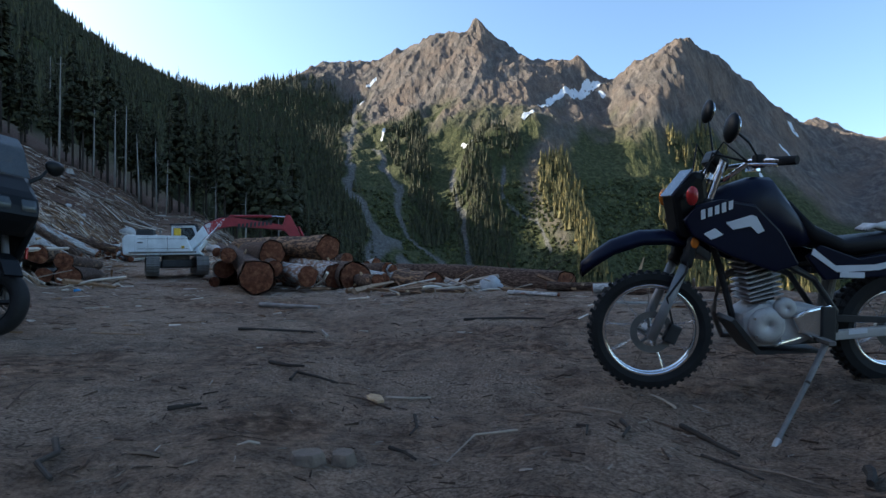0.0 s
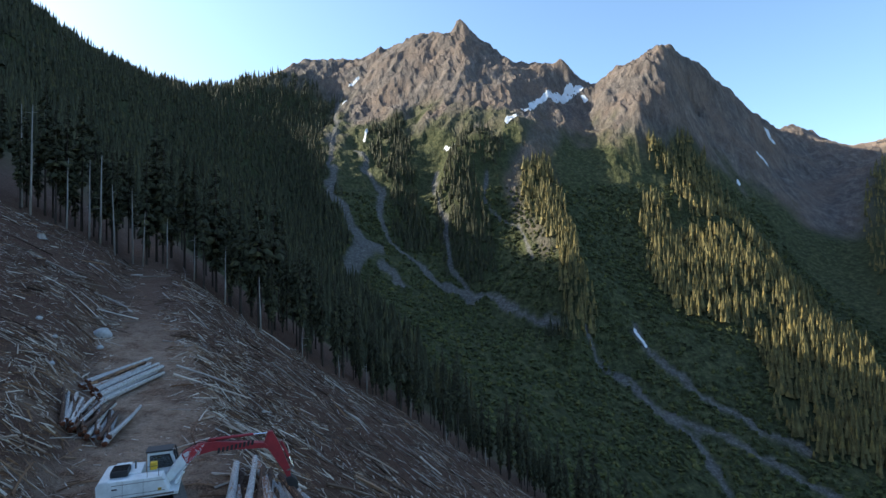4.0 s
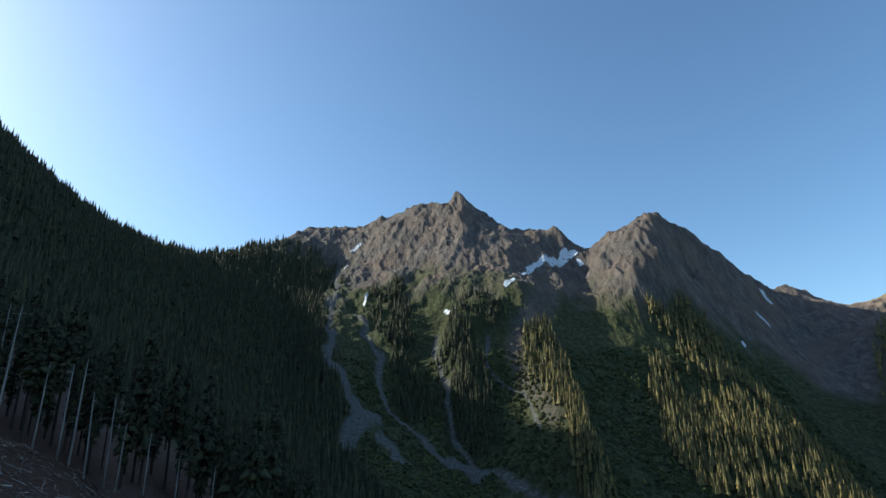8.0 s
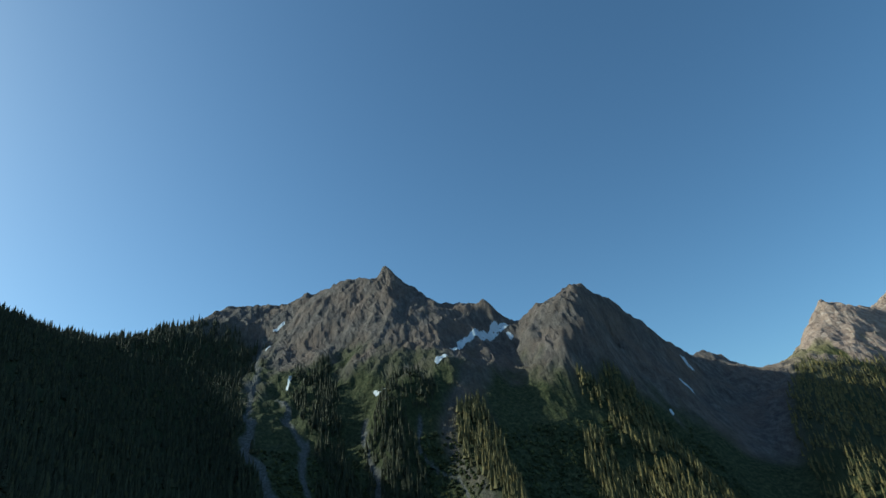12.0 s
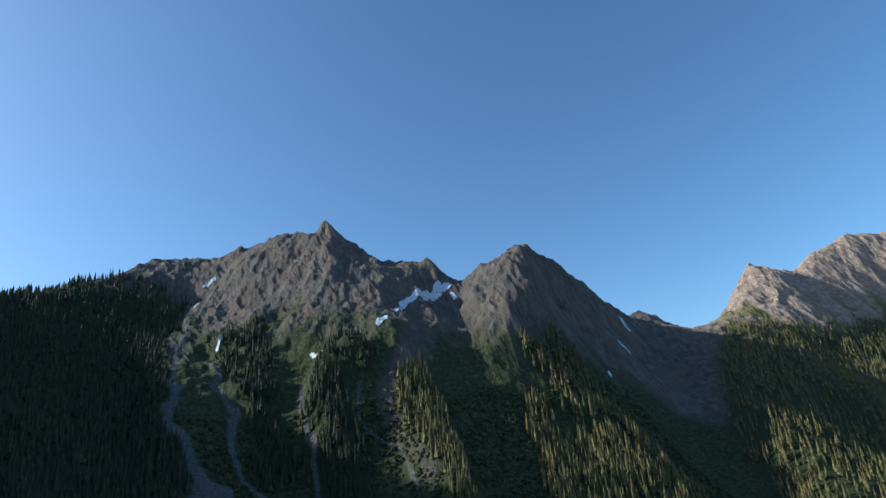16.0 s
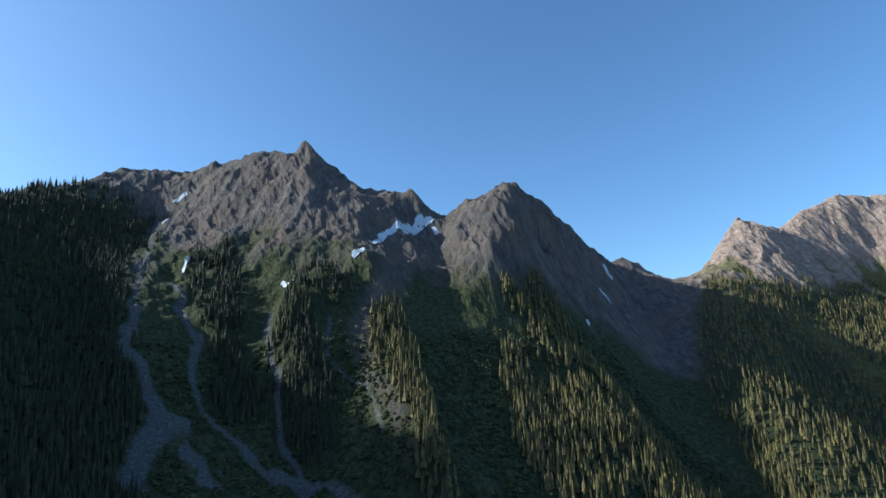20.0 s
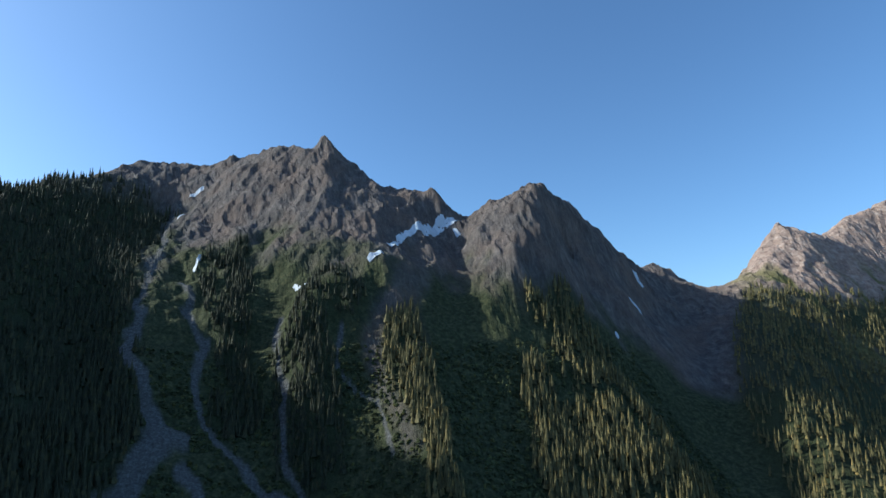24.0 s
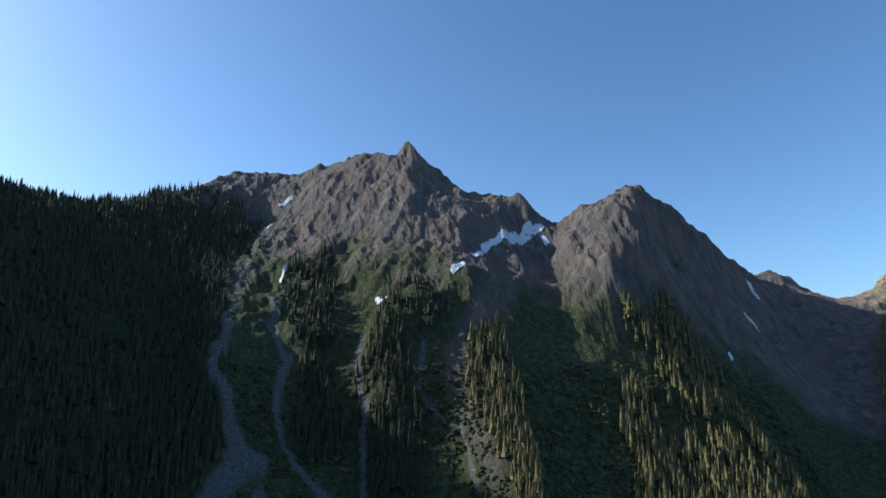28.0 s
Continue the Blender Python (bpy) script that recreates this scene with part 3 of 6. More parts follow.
def tube(bm, pts, r, seg=8, closed=False):
    """A bent pipe through points; r is a radius or one for each point."""
    pts = [Vector(p) for p in pts]
    n = len(pts)
    rings = []
    up = Vector((0.13, 0.21, 1)).normalized()
    for i, p in enumerate(pts):
        d = (pts[(i + 1) % n] - pts[i - 1]) if closed else (pts[min(i + 1, n - 1)] - pts[max(i - 1, 0)])
        d.normalize()
        s = d.cross(up)
        s = s.normalized() if s.length > 1e-4 else Vector((1, 0, 0))
        u = s.cross(d)
        rr = r if isinstance(r, (int, float)) else r[i]
        rings.append([bm.verts.new(p + rr * (math.cos(a) * s + math.sin(a) * u)) for a in (2 * math.pi * k / seg for k in range(seg))])
    for i in range(n if closed else n - 1):
        A, B = rings[i], rings[(i + 1) % n]
        for k in range(seg):
            bm.faces.new((A[k], A[(k + 1) % seg], B[(k + 1) % seg], B[k]))
    if not closed:
        bm.faces.new(rings[0][::-1])
        bm.faces.new(rings[-1])
    return bm


def slab(bm, outline, width, m=None, bevel=0.0, taper=1.0):
    """A side outline in x, z pulled out to both sides along y."""
    area = sum(a[0] * b[1] - b[0] * a[1] for a, b in zip(outline, outline[1:] + outline[:1]))
    pts = outline if area > 0 else outline[::-1]
    A = [bm.verts.new((x, -width / 2, z)) for x, z in pts]
    cx, cz = sum(p[0] for p in pts) / len(pts), sum(p[1] for p in pts) / len(pts)
    B = [bm.verts.new((cx + (x - cx) * taper, width / 2, cz + (z - cz) * taper)) for x, z in pts]
    fs = [bm.faces.new(A), bm.faces.new(B[::-1])]
    n = len(pts)
    for i in range(n):
        fs.append(bm.faces.new((A[(i + 1) % n], A[i], B[i], B[(i + 1) % n])))
    if m is not None:
        bmesh.ops.transform(bm, matrix=m, verts=A + B)
    if bevel:
        es = list({e for v in A + B for e in v.link_edges})
        bmesh.ops.bevel(bm, geom=es, offset=bevel, segments=2, profile=0.6, affect="EDGES")
    return bm


def lathe(bm, profile, m=None, seg=24, closed=True):
    """A profile of (radius, y) spun round the y axis."""
    rings = []
    for k in range(seg):
        a = 2 * math.pi * k / seg
        rings.append([bm.verts.new((r * math.cos(a), y, r * math.sin(a))) for r, y in profile])
    n = len(profile)
    for k in range(seg):
        A, B = rings[k], rings[(k + 1) % seg]
        for i in range(n if closed else n - 1):
            j = (i + 1) % n
            bm.faces.new((A[i], B[i], B[j], A[j]))
    if m is not None:
        bmesh.ops.transform(bm, matrix=m, verts=[v for r in rings for v in r])
    return bm


B = bmesh.new


def wood_material(name, stops, streak=(4.0, 4.0, 0.5), scale=3.0, rough=0.9, patch=None, relief=0.6):
    m, nt, b = mat(name, rough, 0, 0.2)
    tc = nt.nodes.new("ShaderNodeTexCoord")
    mp = nt.nodes.new("ShaderNodeMapping")
    mp.inputs["Scale"].default_value = streak
    nt.links.new(tc.outputs["Object"], mp.inputs["Vector"])
    rnd = nt.nodes.new("ShaderNodeObjectInfo").outputs["Random"]
    shift = nt.nodes.new("ShaderNodeVectorMath")
    shift.operation = "ADD"
    comb = nt.nodes.new("ShaderNodeCombineXYZ")
    ml = nt.nodes.new("ShaderNodeMath")
    ml.operation, ml.inputs[1].default_value = "MULTIPLY", 50.0
    nt.links.new(rnd, ml.inputs[0])
    nt.links.new(ml.outputs[0], comb.inputs["X"])
    nt.links.new(mp.outputs["Vector"], shift.inputs[0])
    nt.links.new(comb.outputs[0], shift.inputs[1])
    v = shift.outputs[0]
    f = noise_node(nt, v, scale, 7, 0.7)
    c = ramp(nt, f, stops)
    if patch:
        fac, pc = patch
        big = noise_node(nt, v, scale * 0.35, 5, 0.6)
        add = nt.nodes.new("ShaderNodeMath")
        add.operation = "ADD"
        nt.links.new(big, add.inputs[0])
        mr = nd(nt, "ShaderNodeMapRange", To_Min=-0.16, To_Max=0.16)
        nt.links.new(rnd, mr.inputs["Value"])
        nt.links.new(mr.outputs["Result"], add.inputs[1])
        c = mixc(nt, ramp(nt, add.outputs[0], [(fac, (0, 0, 0)), (fac + 0.07, (1, 1, 1))]), c, pc)
    nt.links.new(c, b.inputs["Base Color"])
    bump(nt, b, noise_node(nt, v, scale * 3, 6, 0.7), relief, 0.03)
    return m


M_BARK = wood_material("log bark", [(0.34, (0.022, 0.013, 0.009)), (0.5, (0.066, 0.039, 0.028)), (0.66, (0.205, 0.145, 0.11))], (5, 5, 1.2), 6.0, patch=(0.63, (0.30, 0.18, 0.10)))
M_PALE = wood_material("pale bark", [(0.32, (0.13, 0.12, 0.115)), (0.5, (0.38, 0.37, 0.36)), (0.66, (0.68, 0.67, 0.65))], (5, 5, 1.2), 5.0, patch=(0.58, (0.22, 0.13, 0.09)))
M_CUT = wood_material("cut wood", [(0.3, (0.035, 0.014, 0.009)), (0.5, (0.12, 0.043, 0.023)), (0.7, (0.25, 0.115, 0.062))], (1, 1, 1), 7.0, 0.9)
M_TRUNK = wood_material("tree bark", [(0.3, (0.022, 0.017, 0.014)), (0.7, (0.065, 0.054, 0.046))], (2, 2, 0.3), 1.2)
M_SNAG = wood_material("weathered dead wood", [(0.3, (0.15, 0.135, 0.12)), (0.7, (0.36, 0.34, 0.32))], (2, 2, 0.3), 1.2)
M_SPLIT = wood_material("splintered wood", [(0.3, (0.28, 0.18, 0.10)), (0.7, (0.58, 0.42, 0.26))], (5, 5, 0.4), 3.0)


def stick_material(name, stops):
    m, nt, b = mat(name, 0.9, 0, 0.2)
    g = nt.nodes.new("ShaderNodeNewGeometry")
    c = ramp(nt, g.outputs["Random Per Island"], stops)
    n = noise_node(nt, g.outputs["Position"], 7.0, 5, 0.7)
    nt.links.new(mixc(nt, 0.55, c, ramp(nt, n, [(0.3, (0.3, 0.3, 0.3)), (0.7, (1.3, 1.3, 1.3))]), "MULTIPLY"), b.inputs["Base Color"])
    bump(nt, b, n, 0.5, 0.02)
    return m


M_STICK = stick_material("slash wood", [(0.0, (0.03, 0.018, 0.012)), (0.4, (0.11, 0.07, 0.048)), (0.58, (0.22, 0.18, 0.15)), (0.75, (0.48, 0.45, 0.42)), (0.85, (0.30, 0.18, 0.10)), (1.0, (0.85, 0.80, 0.72))])
M_TWIG = stick_material("dry twigs", [(0.0, (0.04, 0.025, 0.018)), (0.6, (0.13, 0.085, 0.06)), (0.9, (0.27, 0.20, 0.15)), (1.0, (0.5, 0.42, 0.34))])
M_CLOD = stick_material("dirt clods", [(0.0, (0.05, 0.032, 0.023)), (0.6, (0.16, 0.11, 0.08)), (0.95, (0.3, 0.24, 0.19)), (1.0, (0.42, 0.37, 0.32))])
M_CHIP = stick_material("fresh splinters", [(0.0, (0.12, 0.065, 0.038)), (0.4, (0.30, 0.19, 0.115)), (0.65, (0.40, 0.34, 0.285)), (1.0, (0.80, 0.72, 0.62))])
M_ROCK = plain("boulder rock", (0.36, 0.37, 0.38), 0.9, vary=0.3, scale=3, bumps=0.6, bscale=12)


# ---- clear-cut, slash and standing trees ----
EDGE_X = [-260, -150, -95, -63, -29, 5, 60, 120, 200]
EDGE_Y = [60, 92, 112, 123, 116, 152, 172, 168, 150]


def cleared(x, y):
    return y < np.interp(x, EDGE_X, EDGE_Y) + 6 * vnoise(x / 14, y / 14, 90)


def sticks(name, label, places, length, radius, seed, spread=0.9, lift=0.5, bend=0.0, wood=None):
    """Broken branches and splinters lying on the ground, joined as one litter."""
    rng = np.random.default_rng(seed)
    x, y, yaw = places
    n = len(x)
    L = length[0] * (length[1] / length[0]) ** (rng.random(n) ** 1.8)
    r = radius[0] * (radius[1] / radius[0]) ** (rng.random(n) ** 1.6)
    r = np.minimum(r, L * 0.09)
    a = yaw + np.where(rng.random(n) < 0.85, rng.uniform(-3.14, 3.14, n), rng.normal(0, spread, n))
    dx, dy = np.cos(a) * L / 2, np.sin(a) * L / 2
    z0, z1 = terrain(x - dx, y - dy), terrain(x + dx, y + dy)
    zm = terrain(x, y)
    up = np.abs(rng.normal(0, lift, n)) * np.minimum(L, 2.5) * 0.25
    top = np.maximum(0, zm - (z0 + z1) / 2)
    flip = rng.random(n) < 0.5
    p0 = np.stack([x - dx, y - dy, z0 + r * 0.7 + top + up * flip], -1)
    p1 = np.stack([x + dx, y + dy, z1 + r * 0.7 + top + up * ~flip], -1)
    d = (p1 - p0) / np.linalg.norm(p1 - p0, axis=1, keepdims=True)
    s = np.cross(d, [0, 0, 1.0])
    s /= np.linalg.norm(s, axis=1, keepdims=True)
    u = np.cross(s, d)
    k = 4 if bend else 3
    ang = np.arange(k) * 2 * np.pi / k
    mid = (p0 + p1) / 2 + (s * rng.normal(0, 1, (n, 1)) + u * np.abs(rng.normal(0, 0.5, (n, 1)))) * L[:, None] * bend
    rings = []
    for c, f in ((p0, 1.0), (mid, 0.85), (p1, 0.5)) if bend else ((p0, 1.0), (p1, 0.6)):
        rings.append(c[:, None] + (s[:, None] * np.cos(ang)[None, :, None] + u[:, None] * np.sin(ang)[None, :, None]) * (r * f)[:, None, None] * rng.uniform(0.7, 1.2, (n, k, 1)))
    v = np.concatenate(rings, 1)
    quads = [(o + i, o + (i + 1) % k, o + k + (i + 1) % k, o + k + i) for o in (0, k) for i in range(k)] + [(3, 2, 1, 0), (8, 9, 10, 11)]
    if not bend:
        quads = [(i, (i + 1) % 3, 3 + (i + 1) % 3) for i in range(3)] + [(i, 3 + (i + 1) % 3, 3 + i) for i in range(3)] + [(2, 1, 0), (3, 4, 5)]
    f = (np.arange(n) * (3 if bend else 2) * k)[:, None, None] + np.array(quads)[None]
    me = mesh_from(name, v.reshape(-1, 3), f.reshape(-1, 4 if bend else 3), False, wood or M_STICK)
    return tagged(new(name, me), label, "wood debris", kind="stuff")


def scatter(count, seed, xr, yr, keep):
    rng = np.random.default_rng(seed)
    x, y = rng.uniform(*xr, count), rng.uniform(*yr, count)
    m = keep(x, y, rng)
    x, y = x[m], y[m]
    e = 1.0
    gx = terrain(x + e, y) - terrain(x - e, y)
    gy = terrain(x, y + e) - terrain(x, y - e)
    return x, y, np.arctan2(-gy, -gx)


def off_road(x, y, rng, gap=5.5):
    d, _, side = along(x, y, ROAD)
    gap = gap * (1 - 0.75 * smoothstep(60, 82, y))
    wide = np.where(side > 0, 5.2 * np.exp(-((y - 9) / 14.0) ** 2), 0)
    clump = vnoise(x / 6.5, y / 6.5, 91) + 0.7 * vnoise(x / 2.4, y / 2.4, 92)
    return cleared(x, y) & (d > gap + wide + rng.uniform(-1, 1.5, len(x))) & (clump + rng.uniform(-0.9, 0.9, len(x)) > -0.35)


def beside_deck(x, y, rng):
    """Splinters lie thickest round the log deck and along the road's edges."""
    d = np.minimum(np.hypot((x + 5) / 1.5, (y - 27) / 1.6), np.abs(along(x, y, ROAD)[0] - 6.5) * 1.6 + 3)
    return cleared(x, y) & (np.exp(-d / 7.0) * 1.3 > rng.random(len(x))) & (along(x, y, ROAD)[0] > 2.5)


sticks("slash", "grey and brown broken branches covering the logged slope", scatter(26000, 11, (-95, 75), (4, 165), off_road), (0.4, 2.8), (0.015, 0.07), 12, 1.0, 0.6, 0.04)
sticks("slash_litter", "short broken sticks and bark strewn over the logged slope", scatter(72000, 12, (-75, 50), (4, 130), off_road), (0.2, 1.6), (0.02, 0.08), 22, 3.0, 0.5)
sticks("slash_poles", "long pale broken poles strewn down the logged slope", scatter(2600, 13, (-95, 75), (8, 160), off_road), (2.0, 7.5), (0.06, 0.19), 14, 0.8, 0.35, 0.02)
sticks("edge_brush", "tangled grey branches along the edge of the cut", scatter(13000, 15, (-70, 80), (70, 175),
       lambda x, y, r: cleared(x, y) & (y > np.interp(x, EDGE_X, EDGE_Y) - 26 * r.random(len(x)) ** 1.5) & (along(x, y, ROAD)[0] > 6)), (1.0, 4.5), (0.012, 0.05), 16, 1.6, 1.6, 0.06)
sticks("splinters", "pale fresh splinters and broken wood round the log deck", scatter(16000, 25, (-35, 22), (14, 70), beside_deck), (0.25, 2.4), (0.02, 0.09), 26, 2.0, 0.8, 0.03, M_CHIP)
sticks("wood_chips", "pale wood chips and twigs trodden into the dirt", scatter(9000, 17, (-45, 16), (5, 75), lambda x, y, r: (along(x, y, ROAD)[0] < 9 + 5 * r.random(len(x)))), (0.06, 0.6), (0.006, 0.028), 18, 3.0, 0.1, 0.0, M_CHIP)
sticks("landing_twigs", "dry twigs and bark shreds lying on the dirt landing", scatter(4200, 19, (-7, 9), (0.9, 14), lambda x, y, r: vnoise(x / 1.3, y / 1.3, 98) + r.uniform(-0.9, 0.9, len(x)) > 0.0), (0.04, 0.42), (0.002, 0.009), 20, 3.0, 0.12, 0.10, M_TWIG)
sticks("dirt_clods", "small clods and stones on the packed dirt", scatter(30000, 23, (-8, 10), (0.8, 15), lambda x, y, r: vnoise(x / 0.9, y / 0.9, 97) + 0.6 * vnoise(x / 3, y / 3, 99) + r.uniform(-0.9, 0.9, len(x)) > 0.15), (0.012, 0.08), (0.007, 0.028), 24, 3.0, 0.0, 0.0, M_CLOD)
sticks("dirt_crumbs", "crumbs of earth and bark on the trodden dirt", scatter(17000, 27, (-2.6, 4.4), (0.9, 6.0), lambda x, y, r: vnoise(x / 0.5, y / 0.5, 95) + 0.6 * (x > 0) + r.uniform(-0.9, 0.9, len(x)) > 0.1), (0.008, 0.06), (0.003, 0.014), 28, 3.0, 0.0, 0.0, M_CLOD)
sticks("bank_splinters", "grey split wood and bark scattered over the cut bank", scatter(8000, 29, (-48, -10), (12, 85), off_road), (0.2, 1.2), (0.02, 0.08), 30, 3.0, 0.6, 0.0, M_CHIP)
# the larger sticks on the landing, one by one
for pts, r in (([(-0.96, 3.85), (-0.81, 3.73), (-0.7, 3.7)], 0.014), ([(-0.74, 3.49), (-0.73, 3.62), (-0.6, 3.55), (-0.45, 3.48)], 0.012), ([(1.31, 2.72), (1.35, 2.56), (1.37, 2.5), (1.40, 2.39)], 0.014), ([(1.13, 2.18), (1.15, 2.08), (1.16, 2.0), (1.17, 1.86)], 0.007),
               ([(0.99, 2.64), (0.97, 2.5), (0.87, 2.3)], 0.012), ([(0.74, 2.5), (0.76, 2.42), (0.72, 2.3)], 0.008), ([(-1.31, 2.21), (-1.2, 2.05), (-1.2, 1.95), (-1.09, 1.85)], 0.013), ([(-0.08, 2.37), (0.03, 2.22)], 0.009), ([(0.02, 2.84), (0.03, 2.7), (0.0, 2.58)], 0.009),
               ([(-1.1, 2.66), (-1.0, 2.78)], 0.012), ([(1.72, 2.09), (1.59, 1.93)], 0.022), ([(-3.0, 10.8), (-2.3, 9.9), (-1.6, 9.2)], 0.05), ([(-2.0, 6.4), (-1.5, 6.5), (-1.1, 6.3)], 0.018), ([(0.6, 6.9), (1.2, 7.0), (1.6, 6.8)], 0.02), ([(3.0, 8.4), (3.9, 8.6), (4.6, 8.2)], 0.03)):
    if len(pts) == 2:
        pts = [pts[0], ((pts[0][0] + pts[1][0]) / 2 + 0.01, (pts[0][1] + pts[1][1]) / 2), pts[1]]
    st = part("stick", tube(B(), [(x, y, ground_z(x, y) + r * 0.8 + 0.01) for x, y in pts], [r * (1 - 0.45 * i / (len(pts) - 1)) for i in range(len(pts))], 7), M_TRUNK if r < 0.025 else M_SNAG)
    tagged(st, "crooked dry stick lying on the packed dirt", "stick", "sticks on the landing")
chip = part("bark_slab", slab(B(), [(-0.1, 0), (-0.07, 0.035), (0.04, 0.045), (0.11, 0.02), (0.1, -0.02), (-0.03, -0.04)], 0.016, Matrix.Rotation(radians(90), 4, "X"), 0.004), M_SPLIT)
chip.matrix_basis = Matrix.Translation((-0.2, 3.2, ground_z(-0.2, 3.2) + 0.02)) @ Matrix.Rotation(radians(-70), 4, "Z")
tagged(chip, "flat pale slab of bark lying on the dirt", "bark")


def conifer_mesh(name, seed, height, spread, bare, gaps):
    rng = np.random.default_rng(seed)
    vs, fs = [], []
    z = bare * height
    while z < height * 0.985:
        t = (z / height - bare) / (1 - bare)
        reach = spread * height * (1 - t) ** 0.8 * (0.35 + 0.65 * min(1, t * 6)) * rng.uniform(0.75, 1.15)
        for a in np.arange(0, 6.28, 6.28 / rng.integers(5, 8)) + rng.uniform(0, 6.28):
            if rng.random() < gaps:
                continue
            a += rng.normal(0, 0.15)
            ln = reach * rng.uniform(0.6, 1.1)
            d = np.array([math.cos(a), math.sin(a), 0])
            s = np.array([-math.sin(a), math.cos(a), 0])
            w = ln * rng.uniform(0.22, 0.36)
            drop = -ln * rng.uniform(0.15, 0.45)
            root = np.array([0, 0, z])
            for j in range(2):
                o = len(vs)
                q = rng.uniform(0.8, 1.0)
                vs += [root + d * ln * 0.08, root + d * ln * 0.55 * q + s * w + [0, 0, drop * 0.4 - 0.05 * ln], root + d * ln * q + [0, 0, drop * (1 + 0.2 * j)], root + d * ln * 0.55 * q - s * w + [0, 0, drop * 0.4 - 0.05 * ln],
                       root + d * ln * 0.6 * q + [0, 0, drop * 0.25 + 0.10 * ln]]
                fs += [(o, o + 1, o + 4), (o + 1, o + 2, o + 4), (o + 2, o + 3, o + 4), (o + 3, o, o + 4)]
                root = root + [0, 0, 0.012 * height]
        z += height * rng.uniform(0.018, 0.032)
    return mesh_from(name, vs, fs, False, M_FIR)


def trunk_mesh(name, height, r, seed, material):
    rng = np.random.default_rng(seed)
    bm = B()
    pts = [(rng.normal(0, 0.004) * height * k, rng.normal(0, 0.004) * height * k, height * k - 1.0 * (k == 0)) for k in (0, 0.2, 0.45, 0.7, 1.0)]
    tube(bm, pts, [r * 1.25, r, r * 0.75, r * 0.45, r * 0.08], 7)
    me = bpy.data.meshes.new(name)
    bm.to_mesh(me)
    bm.free()
    me.materials.append(material)
    return me


CROWNS = [conifer_mesh("crown", 30 + k, 38 + 2 * k, 0.085 + 0.012 * k, (0.1, 0.22, 0.3, 0.15, 0.36)[k], 0.12 + 0.06 * k) for k in range(5)]
TRUNKS = [trunk_mesh("trunk", 38 + 2 * k, 0.31, 40 + k, M_TRUNK) for k in range(5)]


def conifer(k, x, y, s, turn):
    t = thing("conifer_tree", Matrix.Translation((x, y, ground_z(x, y) - 0.3)) @ Matrix.Rotation(turn, 4, "Z"), ("tall dark green fir standing at the forest edge", "tall fir with a long bare lower trunk")[k in (2, 4)], "tree", "trees at the edge of the cut")
    t.scale = (s, s, s)
    new("trunk", TRUNKS[k]).parent = t
    new("crown", CROWNS[k]).parent = t
    return t


rng = np.random.default_rng(5)
placed = []
while len(placed) < 350:
    if len(placed) >= 290:
        x = rng.uniform(-35, 60)
        y = np.interp(x, EDGE_X, EDGE_Y) + rng.uniform(3, 45)
    elif len(placed) < 120:
        x = rng.uniform(-130, 90)
        y = np.interp(x, EDGE_X, EDGE_Y) + rng.uniform(1, 16)
    else:
        x = rng.uniform(-230, 150)
        y = np.interp(x, EDGE_X, EDGE_Y) + rng.uniform(6, 110)
    if cleared(np.array([x]), np.array([y]))[0] or math.hypot(x, y) > 300 or any((x - a) ** 2 + (y - b) ** 2 < 7 for a, b in placed):
        continue
    if x > 20 and ground_z(x, y) > -30:
        continue
    placed.append((x, y))
    conifer(int(rng.integers(0, 5)), x, y, rng.uniform(0.5, 0.82) if x < -30 else rng.uniform(0.28, 0.75), rng.uniform(0, 6.28))


def snag(x, y, h, r, seed, lean=0.02):
    rg = random.Random(seed)
    t = thing("dead_tree", Matrix.Translation((x, y, ground_z(x, y) - 0.5)) @ Matrix.Rotation(lean * rg.uniform(-1, 1), 4, "X") @ Matrix.Rotation(lean * rg.uniform(-1, 1), 4, "Y"),
              "bare pale grey dead trunk at the forest edge", "dead tree", "dead trunks at the edge of the cut")
    part("trunk", tube(B(), [(0, 0, 0), (0.05, 0, h * 0.4), (-0.05, 0.1, h * 0.75), (0, 0.1, h)], [r, r * 0.8, r * 0.55, r * 0.2], 7), M_SNAG, t, "", True)
    for k in range(rg.randint(4, 9)):
        z = h * rg.uniform(0.4, 0.97)
        a, ln = rg.uniform(0, 6.28), rg.uniform(0.4, 1.6)
        part("branch", rod(B(), (0, 0.05, z), (ln * math.cos(a), ln * math.sin(a), z + rg.uniform(-0.4, 0.3)), 0.05, 0.015, 5), M_SNAG, t)
    return t


for k, (x, y, h) in enumerate([(-63.5, 121.5, 30), (-66, 122, 27), (-61, 122.5, 24), (-58, 124, 26), (-76, 119, 36), (-79, 121, 34), (-70, 121, 24), (-55, 122, 19), (-92, 113, 38), (-98, 112, 36), (-28.8, 115.5, 18),
                               (-44, 121, 16), (-37, 119, 20), (-50, 122, 17), (-22, 124, 9), (-9, 140, 12), (2, 152, 9), (12, 156, 8), (-15, 133, 10), (24, 162, 9)]):
    snag(x, y, h * 0.66, 0.11 + 0.0035 * h, 60 + k, 0.035)


